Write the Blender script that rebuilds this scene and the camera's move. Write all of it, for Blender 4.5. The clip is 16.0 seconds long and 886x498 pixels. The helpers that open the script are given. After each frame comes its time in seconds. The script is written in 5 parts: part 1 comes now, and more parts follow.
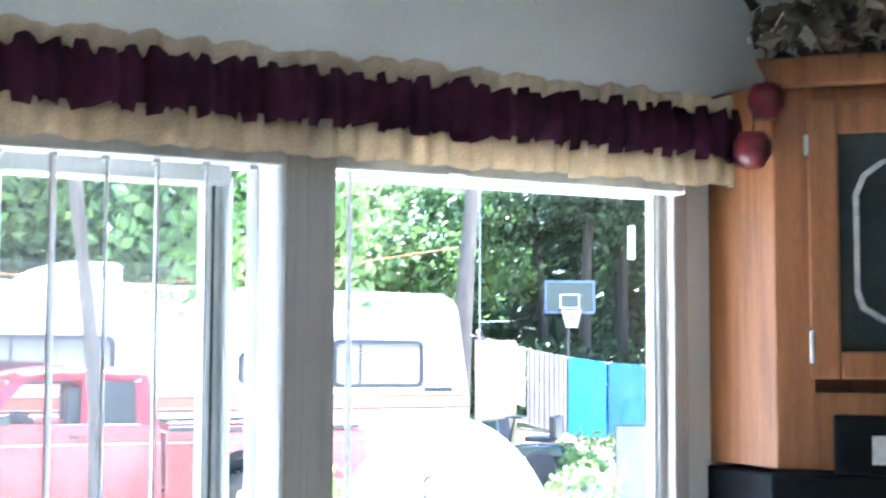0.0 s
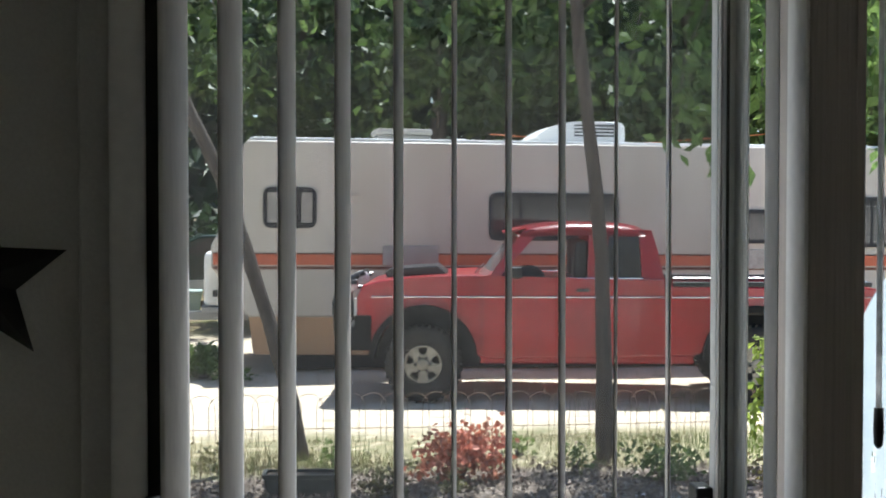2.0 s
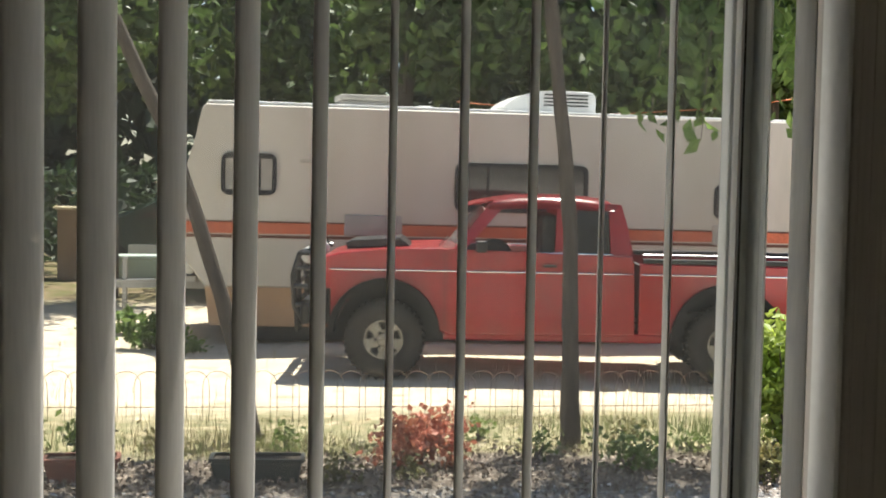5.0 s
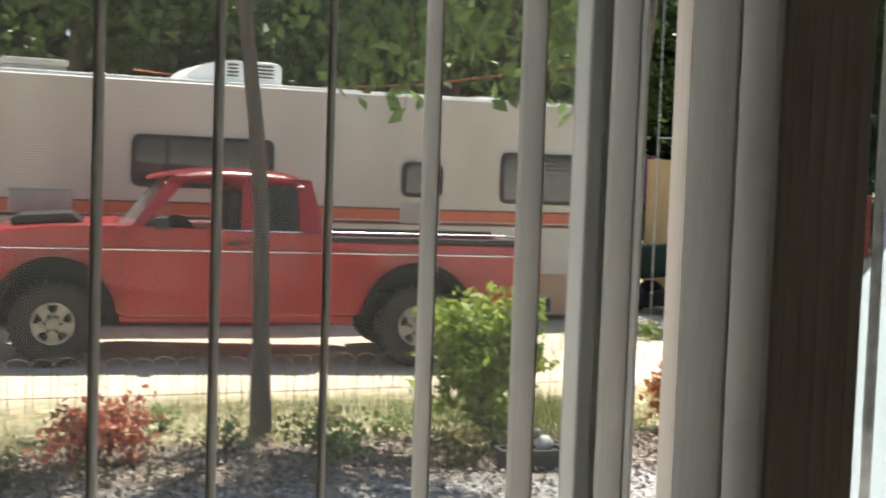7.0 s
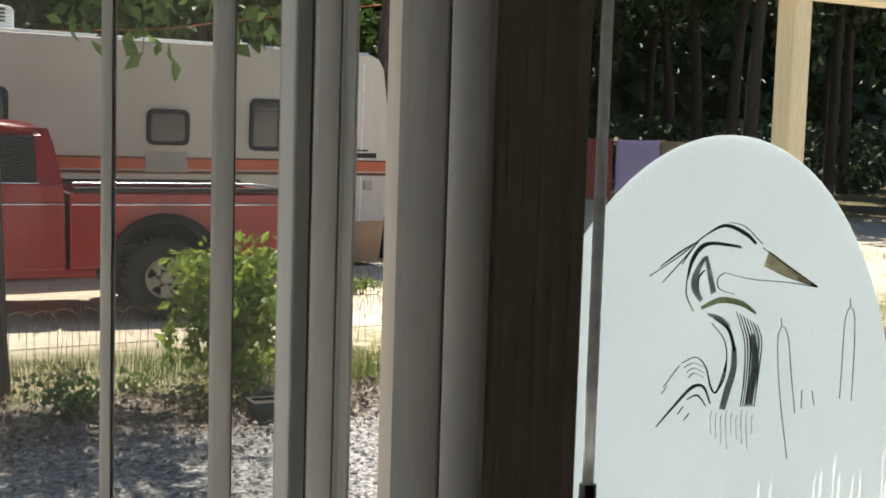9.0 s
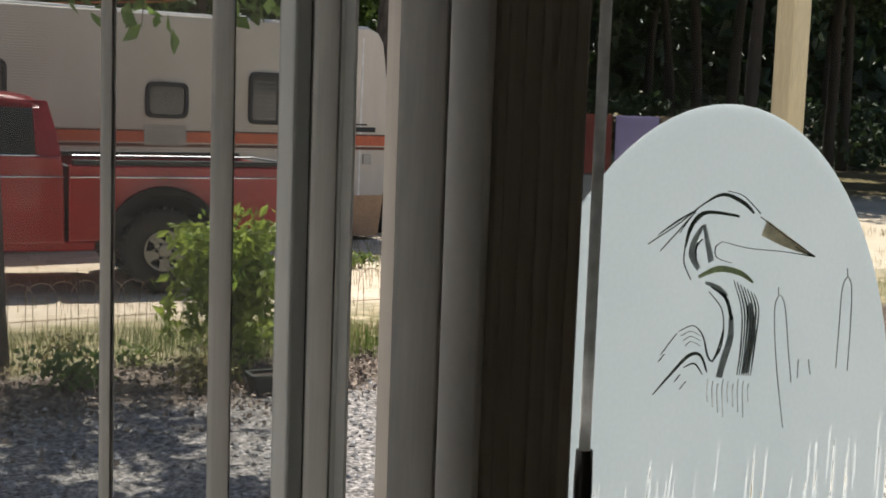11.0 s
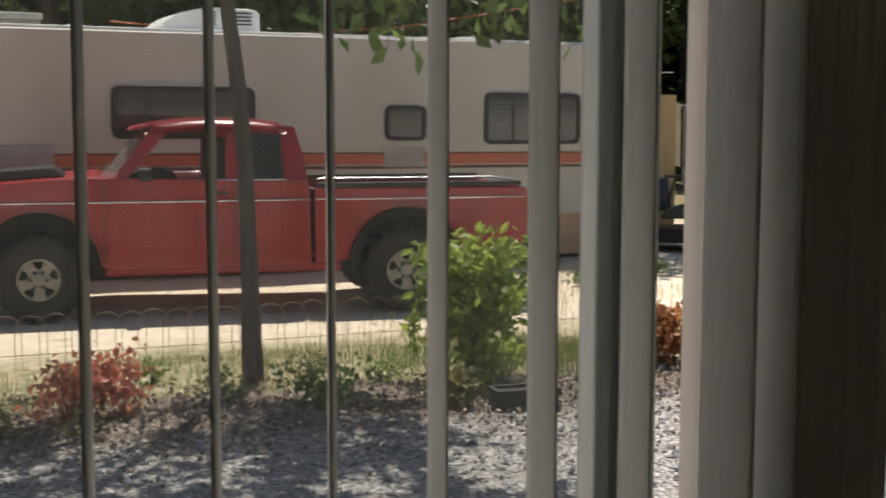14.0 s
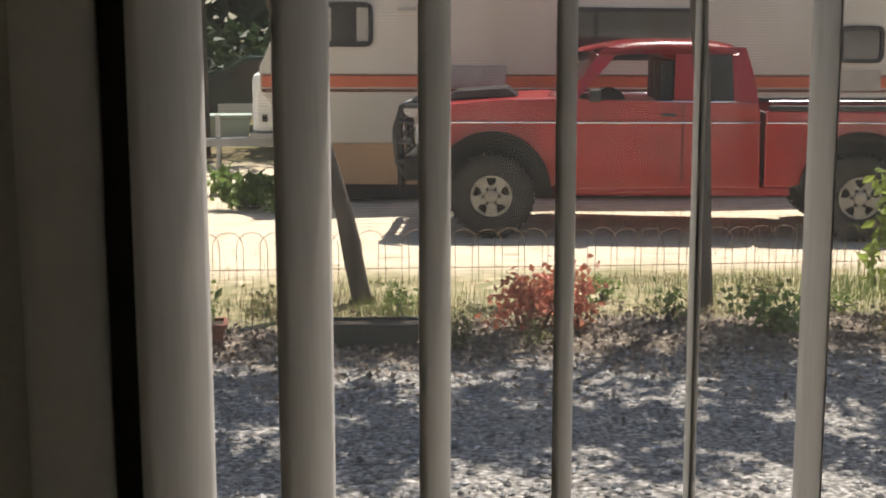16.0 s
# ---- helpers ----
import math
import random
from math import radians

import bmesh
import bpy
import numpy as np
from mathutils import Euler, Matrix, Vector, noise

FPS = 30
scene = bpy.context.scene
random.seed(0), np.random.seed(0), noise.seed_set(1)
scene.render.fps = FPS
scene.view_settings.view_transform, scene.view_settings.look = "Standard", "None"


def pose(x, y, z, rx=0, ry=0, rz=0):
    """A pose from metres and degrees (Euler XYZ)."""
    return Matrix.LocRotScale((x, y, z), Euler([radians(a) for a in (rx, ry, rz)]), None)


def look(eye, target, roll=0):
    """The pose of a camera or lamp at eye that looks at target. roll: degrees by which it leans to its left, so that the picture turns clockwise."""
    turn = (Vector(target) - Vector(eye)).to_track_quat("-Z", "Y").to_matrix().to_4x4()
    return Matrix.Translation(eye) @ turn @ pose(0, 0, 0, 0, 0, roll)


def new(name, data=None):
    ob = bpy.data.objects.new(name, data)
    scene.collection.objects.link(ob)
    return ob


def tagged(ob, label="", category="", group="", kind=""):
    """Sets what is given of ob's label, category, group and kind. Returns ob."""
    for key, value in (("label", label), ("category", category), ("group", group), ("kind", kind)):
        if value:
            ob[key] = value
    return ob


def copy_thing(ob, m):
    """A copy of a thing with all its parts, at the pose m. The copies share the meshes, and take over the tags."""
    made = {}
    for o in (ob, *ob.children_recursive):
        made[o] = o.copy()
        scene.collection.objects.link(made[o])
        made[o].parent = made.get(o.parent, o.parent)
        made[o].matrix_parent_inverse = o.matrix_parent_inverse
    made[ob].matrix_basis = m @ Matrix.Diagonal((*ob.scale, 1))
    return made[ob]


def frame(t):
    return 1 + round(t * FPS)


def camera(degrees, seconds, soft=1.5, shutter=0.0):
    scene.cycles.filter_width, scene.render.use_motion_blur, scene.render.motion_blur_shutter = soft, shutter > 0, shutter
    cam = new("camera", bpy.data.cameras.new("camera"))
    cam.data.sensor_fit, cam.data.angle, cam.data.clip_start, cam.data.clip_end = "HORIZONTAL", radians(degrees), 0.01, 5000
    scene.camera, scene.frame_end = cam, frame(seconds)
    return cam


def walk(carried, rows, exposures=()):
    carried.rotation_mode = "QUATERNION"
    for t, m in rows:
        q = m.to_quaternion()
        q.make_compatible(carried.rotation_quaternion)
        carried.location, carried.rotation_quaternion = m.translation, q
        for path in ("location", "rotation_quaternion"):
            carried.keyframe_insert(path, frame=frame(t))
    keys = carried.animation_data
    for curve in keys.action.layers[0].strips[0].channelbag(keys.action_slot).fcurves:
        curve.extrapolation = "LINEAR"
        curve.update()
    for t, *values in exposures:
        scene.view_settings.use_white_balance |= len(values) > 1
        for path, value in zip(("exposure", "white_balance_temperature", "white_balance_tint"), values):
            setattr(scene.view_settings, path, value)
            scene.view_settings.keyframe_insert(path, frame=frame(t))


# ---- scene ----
cam = camera(36.72, 16.0, soft=1.8, shutter=0.2)


def view(x, y, z, yaw, tilt, lean):
    # yaw to the right, tilt upwards, lean as the picture leans
    return pose(x, y, z, 90 + tilt, 0, -yaw) @ pose(0, 0, 0, 0, 0, -lean)


walk(cam, [
    (0.0, view(-0.563, -2.019, 1.990, 27.80, 3.96, -0.22)),
    (0.5, view(-0.599, -1.988, 1.916, 21.50, 0.95, -0.04)),
    (0.9, view(-0.628, -1.969, 1.888, 17.20, 0.50, -0.38)),
    (1.0, view(-0.631, -1.969, 1.883, 16.30, 0.21, -0.29)),
    (1.5, view(-0.607, -1.925, 1.873, 10.70, -0.21, -0.42)),
    (2.0, view(-0.548, -1.896, 1.867, 6.60, -1.73, -0.00)),
    (2.5, view(-0.479, -1.869, 1.846, 4.60, -3.53, -0.46)),
    (2.6, view(-0.470, -1.864, 1.846, 5.35, -4.29, -0.50)),
    (3.0, view(-0.442, -1.860, 1.852, 7.73, -4.24, -0.16)),
    (5.5, view(-0.464, -1.287, 1.918, 8.46, -3.07, -1.59)),
    (6.0, view(-0.417, -1.123, 1.886, 10.67, -3.62, -2.17)),
    (6.5, view(-0.415, -1.025, 1.865, 12.82, -3.93, -2.17)),
    (7.0, view(-0.428, -0.899, 1.861, 21.93, -3.70, -2.02)),
    (7.5, view(-0.414, -0.842, 1.874, 28.60, -5.48, -2.57)),
    (8.0, view(-0.383, -0.833, 1.868, 30.73, -5.14, -1.86)),
    (8.5, view(-0.354, -0.834, 1.867, 32.35, -5.28, -1.67)),
    (11.0, view(-0.356, -0.839, 1.859, 32.60, -6.72, -2.05)),
    (11.5, view(-0.359, -0.842, 1.864, 32.38, -6.38, -2.21)),
    (12.0, view(-0.370, -0.851, 1.864, 31.65, -6.15, -3.11)),
    (12.5, view(-0.367, -0.849, 1.858, 32.17, -6.88, -2.71)),
    (13.0, view(-0.377, -0.840, 1.863, 30.38, -7.00, -2.69)),
    (13.5, view(-0.393, -0.839, 1.858, 27.73, -6.56, -1.80)),
    (14.0, view(-0.421, -0.833, 1.836, 22.61, -6.07, -0.10)),
    (14.5, view(-0.466, -0.813, 1.797, 15.77, -6.61, -0.03)),
    (15.0, view(-0.515, -0.802, 1.794, 9.96, -7.19, 0.57)),
    (15.5, view(-0.572, -0.800, 1.799, 6.49, -7.92, 0.12)),
    (16.0, view(-0.608, -0.793, 1.815, 4.47, -9.30, 0.14)),
], exposures=[(0.0, 4.85, 4700, 10), (0.2, 4.4, 4700, 10), (0.5, 3.1, 4800, 9), (0.9, 2.05, 4900, 8), (1.5, 1.65, 5350, 9), (2.5, 1.52, 5850, 9), (3.0, 1.6, 6100, 9), (5.5, 1.6, 6500, 8), (8.0, 1.45, 6450, 9), (8.5, 1.27, 6450, 9), (11.0, 0.62, 6450, 12), (13.0, 0.62, 6500, 12), (14.5, 0.93, 6600, 13), (15.5, 1.1, 6650, 14), (16.0, 1.3, 6700, 14)])


# ---- light: high sun from beyond the drive, clear sky ----
SUN_AZ = radians(24)      # from +y towards +x
SUN_EL = radians(69)
world = bpy.data.worlds.new("sky")
scene.world = world
world.use_nodes = True
wn = world.node_tree
sky = wn.nodes.new("ShaderNodeTexSky")
sky.sky_type = "NISHITA"
sky.sun_disc = False
sky.sun_elevation = SUN_EL
sky.sun_rotation = SUN_AZ
wn.links.new(sky.outputs[0], wn.nodes["Background"].inputs[0])
wn.nodes["Background"].inputs[1].default_value = 0.07
lamp = bpy.data.lights.new("sun", "SUN")
lamp.energy = 4.5
lamp.angle = radians(0.55)
lamp.color = (1.0, 0.95, 0.86)
sun = new("sun", lamp)
sun_dir = Vector((math.sin(SUN_AZ) * math.cos(SUN_EL), math.cos(SUN_AZ) * math.cos(SUN_EL), math.sin(SUN_EL)))
sun.matrix_world = look(sun_dir * 60, (0, 0, 0))


# ---- materials ----
def mat(name, color, rough=0.6, metal=0.0, second=None, scale=6.0, fine=60.0, bump=0.0, stretch=(1, 1, 1), spec=0.4,
        trans=0.0, jitter=0.0, island=0.0, amount=0.5):
    """A surface with large blotches towards a second colour, fine grain and relief."""
    m = bpy.data.materials.new(name)
    m.use_nodes = True
    n, k = m.node_tree.nodes, m.node_tree.links
    b = n["Principled BSDF"]
    b.inputs["Roughness"].default_value = rough
    b.inputs["Metallic"].default_value = metal
    b.inputs["Specular IOR Level"].default_value = spec
    second = second or tuple(c * 0.75 for c in color)
    co = n.new("ShaderNodeTexCoord")
    mp = n.new("ShaderNodeMapping")
    mp.inputs["Scale"].default_value = stretch
    k.new(co.outputs["Object"], mp.inputs[0])
    n1, n2 = n.new("ShaderNodeTexNoise"), n.new("ShaderNodeTexNoise")
    n1.inputs["Scale"].default_value, n2.inputs["Scale"].default_value = scale, fine
    n1.inputs["Detail"].default_value, n2.inputs["Detail"].default_value = 5, 3
    k.new(mp.outputs[0], n1.inputs[0])
    k.new(mp.outputs[0], n2.inputs[0])
    rp = n.new("ShaderNodeValToRGB")
    rp.color_ramp.elements[0].position, rp.color_ramp.elements[1].position = 0.38, 0.66
    rp.color_ramp.elements[0].color = (*color, 1)
    rp.color_ramp.elements[1].color = (*second, 1)
    k.new(n1.outputs[0], rp.inputs[0])
    hsv = n.new("ShaderNodeHueSaturation")
    k.new(rp.outputs[0], hsv.inputs["Color"])
    mr = n.new("ShaderNodeMapRange")
    mr.inputs[1].default_value, mr.inputs[2].default_value = 0.3, 0.7
    mr.inputs[3].default_value, mr.inputs[4].default_value = 1 - amount * 0.35, 1 + amount * 0.35
    k.new(n2.outputs[0], mr.inputs[0])
    last = mr.outputs[0]
    if jitter or island:
        src = n.new("ShaderNodeNewGeometry").outputs["Random Per Island"] if island else n.new("ShaderNodeObjectInfo").outputs["Random"]
        j = jitter or island
        m2 = n.new("ShaderNodeMapRange")
        m2.inputs[3].default_value, m2.inputs[4].default_value = 1 - j, 1 + j
        k.new(src, m2.inputs[0])
        mu = n.new("ShaderNodeMath")
        mu.operation = "MULTIPLY"
        k.new(last, mu.inputs[0])
        k.new(m2.outputs[0], mu.inputs[1])
        last = mu.outputs[0]
    k.new(last, hsv.inputs["Value"])
    k.new(hsv.outputs[0], b.inputs["Base Color"])
    if bump:
        bp = n.new("ShaderNodeBump")
        bp.inputs["Strength"].default_value = bump
        bp.inputs["Distance"].default_value = 0.02
        k.new(n2.outputs[0], bp.inputs["Height"])
        k.new(bp.outputs[0], b.inputs["Normal"])
    if trans:
        out = n["Material Output"]
        tr = n.new("ShaderNodeBsdfTranslucent")
        k.new(hsv.outputs[0], tr.inputs[0])
        mx = n.new("ShaderNodeMixShader")
        mx.inputs[0].default_value = trans
        k.new(b.outputs[0], mx.inputs[1])
        k.new(tr.outputs[0], mx.inputs[2])
        k.new(mx.outputs[0], out.inputs[0])
    return m


def glass_mat(name, tint=(1, 1, 1), gloss=0.06, veil=0.0, veil_color=(0.4, 0.4, 0.4)):
    """Thin pane: clear, with a mirror gloss that grows at grazing angles, and a veil: dust, on the windscreen a painted
    sky reflection.
    """
    m = bpy.data.materials.new(name)
    m.use_nodes = True
    n, k = m.node_tree.nodes, m.node_tree.links
    n.remove(n["Principled BSDF"])
    tr, gl, df = n.new("ShaderNodeBsdfTransparent"), n.new("ShaderNodeBsdfGlossy"), n.new("ShaderNodeBsdfDiffuse")
    tr.inputs[0].default_value = (*tint, 1)
    gl.inputs["Roughness"].default_value = 0.02
    df.inputs[0].default_value = (*veil_color, 1)
    lw, pw, fr = n.new("ShaderNodeLayerWeight"), n.new("ShaderNodeMath"), n.new("ShaderNodeMath")
    pw.operation, fr.operation = "POWER", "MULTIPLY_ADD"
    pw.inputs[1].default_value = 5.0
    k.new(lw.outputs["Facing"], pw.inputs[0])
    k.new(pw.outputs[0], fr.inputs[0])
    fr.inputs[1].default_value, fr.inputs[2].default_value = 0.9, 0.025
    m1, m2 = n.new("ShaderNodeMixShader"), n.new("ShaderNodeMixShader")
    k.new(fr.outputs[0], m1.inputs[0])
    k.new(tr.outputs[0], m1.inputs[1])
    k.new(gl.outputs[0], m1.inputs[2])
    no = n.new("ShaderNodeTexNoise")
    no.inputs["Scale"].default_value = 9
    mr = n.new("ShaderNodeMapRange")
    mr.inputs[3].default_value, mr.inputs[4].default_value = veil * 0.6, veil * 1.4
    k.new(no.outputs[0], mr.inputs[0])
    k.new(mr.outputs[0], m2.inputs[0])
    k.new(m1.outputs[0], m2.inputs[1])
    k.new(df.outputs[0], m2.inputs[2])
    k.new(m2.outputs[0], n["Material Output"].inputs[0])
    return m


def screen_mat():
    """Insect screen: dark fibreglass threads, woven so finely that rows of them show as a veil."""
    m = bpy.data.materials.new("insect screen")
    m.use_nodes = True
    n, k = m.node_tree.nodes, m.node_tree.links
    n.remove(n["Principled BSDF"])
    tr, df = n.new("ShaderNodeBsdfTransparent"), n.new("ShaderNodeBsdfDiffuse")
    df.inputs[0].default_value = (0.065, 0.063, 0.06, 1)
    tl = n.new("ShaderNodeBsdfTranslucent")
    tl.inputs[0].default_value = (0.065, 0.063, 0.06, 1)
    both = n.new("ShaderNodeMixShader")
    both.inputs[0].default_value = 0.6
    k.new(df.outputs[0], both.inputs[1])
    k.new(tl.outputs[0], both.inputs[2])
    co = n.new("ShaderNodeTexCoord")
    wv = n.new("ShaderNodeTexWave")
    wv.bands_direction = "Z"
    wv.inputs["Scale"].default_value = 150
    wv.inputs["Distortion"].default_value = 0.6
    wv.inputs["Detail"].default_value = 1
    k.new(co.outputs["Object"], wv.inputs[0])
    mr = n.new("ShaderNodeMapRange")
    mr.inputs[3].default_value, mr.inputs[4].default_value = 0.2, 0.34
    k.new(wv.outputs[1], mr.inputs[0])
    mx = n.new("ShaderNodeMixShader")
    k.new(mr.outputs[0], mx.inputs[0])
    k.new(tr.outputs[0], mx.inputs[1])
    k.new(both.outputs[0], mx.inputs[2])
    k.new(mx.outputs[0], n["Material Output"].inputs[0])
    return m


def ground_mat():
    """Sand drive, dry grass, dark mulch and gravel by their strips, with wandering borders."""
    m = bpy.data.materials.new("yard ground")
    m.use_nodes = True
    n, k = m.node_tree.nodes, m.node_tree.links
    b = n["Principled BSDF"]
    b.inputs["Roughness"].default_value = 0.95
    b.inputs["Specular IOR Level"].default_value = 0.1
    co = n.new("ShaderNodeTexCoord")
    sep = n.new("ShaderNodeSeparateXYZ")
    k.new(co.outputs["Object"], sep.inputs[0])

    def noise_node(s, d=4):
        t = n.new("ShaderNodeTexNoise")
        t.inputs["Scale"].default_value, t.inputs["Detail"].default_value = s, d
        k.new(co.outputs["Object"], t.inputs[0])
        return t.outputs[0]

    def ramp(src, stops):
        r = n.new("ShaderNodeValToRGB")
        r.color_ramp.elements[0].position, r.color_ramp.elements[1].position = stops[0][0], stops[-1][0]
        r.color_ramp.elements[0].color, r.color_ramp.elements[1].color = (*stops[0][1], 1), (*stops[-1][1], 1)
        for p, c in stops[1:-1]:
            r.color_ramp.elements.new(p).color = (*c, 1)
        k.new(src, r.inputs[0])
        return r.outputs[0]

    def mixc(fac, a, c):
        x = n.new("ShaderNodeMix")
        x.data_type = "RGBA"
        k.new(fac, x.inputs[0])
        k.new(a, x.inputs[6])
        k.new(c, x.inputs[7])
        return x.outputs[2]

    def step(edge, width, wob):
        # 0 before the border, 1 beyond it
        ad = n.new("ShaderNodeMath")
        ad.operation = "MULTIPLY_ADD"
        k.new(noise_node(wob[0]), ad.inputs[0])
        ad.inputs[1].default_value = wob[1]
        k.new(sep.outputs[1], ad.inputs[2])
        r = n.new("ShaderNodeMapRange")
        r.inputs[1].default_value, r.inputs[2].default_value = edge + wob[1] / 2 - width, edge + wob[1] / 2 + width
        k.new(ad.outputs[0], r.inputs[0])
        return r.outputs[0]

    sand = ramp(noise_node(3.2, 8), [(0.3, (0.52, 0.43, 0.32)), (0.55, (0.63, 0.54, 0.42)), (0.75, (0.34, 0.27, 0.18))])
    grass = ramp(noise_node(5.0, 8), [(0.35, (0.42, 0.35, 0.22)), (0.52, (0.2, 0.19, 0.1)), (0.7, (0.56, 0.47, 0.32))])
    mulch = ramp(noise_node(26.0, 6), [(0.35, (0.045, 0.034, 0.027)), (0.55, (0.15, 0.12, 0.095)), (0.7, (0.4, 0.35, 0.3))])
    gravel = ramp(noise_node(38.0, 6), [(0.3, (0.05, 0.046, 0.042)), (0.5, (0.21, 0.197, 0.183)), (0.7, (0.55, 0.515, 0.48))])
    pale = ramp(noise_node(9.0, 8), [(0.3, (0.5, 0.44, 0.35)), (0.5, (0.72, 0.66, 0.56)), (0.75, (0.4, 0.36, 0.3))])
    c = mixc(step(3.5, 0.35, (1.5, 1.0)), pale, gravel)
    c = mixc(step(6.3, 0.16, (2.0, 0.8)), c, mulch)
    c = mixc(step(7.5, 0.15, (2.4, 0.7)), c, grass)
    c = mixc(step(9.2, 0.35, (1.1, 1.4)), c, sand)
    wood_floor = ramp(noise_node(2.0, 8), [(0.3, (0.1, 0.11, 0.04)), (0.6, (0.2, 0.15, 0.09)), (0.8, (0.34, 0.27, 0.17))])
    c = mixc(step(17.5, 1.0, (0.5, 4.0)), c, wood_floor)
    k.new(c, b.inputs["Base Color"])
    bp = n.new("ShaderNodeBump")
    bp.inputs["Strength"].default_value, bp.inputs["Distance"].default_value = 0.8, 0.03
    k.new(noise_node(30, 6), bp.inputs["Height"])
    k.new(bp.outputs[0], b.inputs["Normal"])
    return m


M_WALL = mat("painted wall", (0.72, 0.72, 0.68), 0.85, second=(0.68, 0.68, 0.64), scale=2, bump=0.1, fine=180, amount=0.12)
M_DARKWALL = mat("plain wall paint", (0.74, 0.72, 0.66), 0.85, second=(0.7, 0.68, 0.62), scale=2, bump=0.1, fine=180, amount=0.12)
M_CEIL = mat("ceiling paint", (0.75, 0.74, 0.7), 0.9, bump=0.25, fine=220, second=(0.7, 0.69, 0.66), amount=0.15)
M_FLOOR = mat("floor vinyl", (0.52, 0.46, 0.36), 0.45, second=(0.45, 0.39, 0.3), scale=3, fine=40)
M_VINYL = mat("white door vinyl", (0.76, 0.76, 0.73), 0.38, second=(0.55, 0.55, 0.53), scale=3, fine=90, amount=0.12, stretch=(4, 4, 0.3))
M_POST = mat("grey ridged door stile", (0.5, 0.46, 0.42), 0.5, second=(0.43, 0.395, 0.36), scale=30, fine=120, amount=0.2, stretch=(4, 4, 0.04))
M_ALU = mat("screen frame aluminium", (0.58, 0.58, 0.58), 0.42, 0.1, second=(0.52, 0.52, 0.52), fine=120, amount=0.15, stretch=(3, 3, 0.2))
M_RUBBER = mat("black rubber", (0.018, 0.018, 0.018), 0.7, fine=90, bump=0.1)
M_SLAT = mat("grey vinyl vane", (0.68, 0.665, 0.64), 0.5, second=(0.63, 0.615, 0.59), scale=5, fine=150, bump=0.02, trans=0.26, jitter=0.08, amount=0.15,
             stretch=(1, 1, 0.15))
M_GLASS = glass_mat("window glass", (0.97, 0.98, 0.97), veil=0.015, veil_color=(0.7, 0.7, 0.68))
M_SCREEN = screen_mat()
M_FROST = mat("frosted film", (0.73, 0.78, 0.8), 0.75, second=(0.69, 0.745, 0.77), scale=3, fine=200, trans=0.85, amount=0.06, spec=0.1)
M_CLEAR = glass_mat("clear cut in the frost", (0.16, 0.18, 0.15), veil=0.1, veil_color=(0.1, 0.1, 0.09))
M_GREY_CUT = mat("half-clear cut", (0.5, 0.52, 0.51), 0.4, trans=0.85, fine=160)
M_TAN_CUT = mat("tan half-clear cut", (0.72, 0.66, 0.54), 0.4, trans=0.85, fine=160)
M_GREEN_CUT = mat("greenish half-clear cut", (0.5, 0.54, 0.38), 0.4, trans=0.85, fine=160)
M_WHITE_CUT = mat("glossy cut stroke", (0.98, 0.98, 0.96), 0.2, trans=0.9, fine=160)
M_BURG = mat("burgundy cloth", (0.05, 0.012, 0.03), 0.9, second=(0.028, 0.008, 0.02), scale=14, fine=400, bump=0.3, spec=0.1)
M_CREAM = mat("cream lace cloth", (0.66, 0.56, 0.42), 0.9, second=(0.58, 0.48, 0.34), scale=18, fine=350, bump=0.3, trans=0.55, spec=0.1)
M_OAK = mat("honey oak", (0.27, 0.11, 0.036), 0.42, second=(0.19, 0.073, 0.024), scale=5, fine=60, stretch=(9, 9, 0.7), bump=0.06)
M_DARKGLASS = mat("smoky cabinet glass", (0.012, 0.018, 0.018), 0.08, second=(0.02, 0.026, 0.025), spec=0.5)
M_LEAD = mat("bright lead strip", (0.75, 0.74, 0.7), 0.25, 0.8)
M_APPL = mat("dull black enamel", (0.004, 0.004, 0.004), 0.6, second=(0.006, 0.006, 0.006), spec=0.08)
M_BLACK = mat("black plastic", (0.012, 0.012, 0.013), 0.32, second=(0.02, 0.02, 0.02))
M_WAND = mat("grey wand plastic", (0.8, 0.8, 0.79), 0.2, second=(0.74, 0.74, 0.73), trans=0.5)
M_STEEL = mat("grey steel", (0.35, 0.35, 0.35), 0.35, 0.8, second=(0.25, 0.25, 0.25))
M_CHROME = mat("bright metal", (0.8, 0.79, 0.76), 0.2, 0.9)
M_APPLE = mat("red fruit wax", (0.2, 0.014, 0.022), 0.4, second=(0.06, 0.008, 0.012), scale=14)
M_WREATH = mat("dried dark foliage", (0.05, 0.045, 0.03), 0.9, second=(0.12, 0.085, 0.05), island=0.5)
M_TWINE = mat("pale ribbon", (0.55, 0.5, 0.42), 0.8)
M_RED = mat("weathered red paint", (0.35, 0.009, 0.012), 0.3, second=(0.28, 0.008, 0.011), scale=2.2, fine=14, amount=0.18, spec=0.5)
M_RED.node_tree.nodes["Principled BSDF"].inputs["Coat Weight"].default_value = 0.45
M_RED.node_tree.nodes["Principled BSDF"].inputs["Coat Roughness"].default_value = 0.09
M_TRUCKGLASS = glass_mat("truck glass", (0.85, 0.9, 0.88), veil=0.02)
# The pale veil paints the sky's reflection onto the windscreen.
M_SHIELD = glass_mat("windscreen with painted sky sheen", (0.72, 0.8, 0.77), veil=0.13, veil_color=(0.5, 0.55, 0.52))
M_FLARE = mat("dull black flare plastic", (0.014, 0.014, 0.014), 0.75, spec=0.2)
M_BELT = mat("polished belt moulding", (0.9, 0.89, 0.87), 0.12, 1.0, amount=0.1)
M_TRUCKDARK = mat("truck cab trim", (0.02, 0.02, 0.022), 0.6)
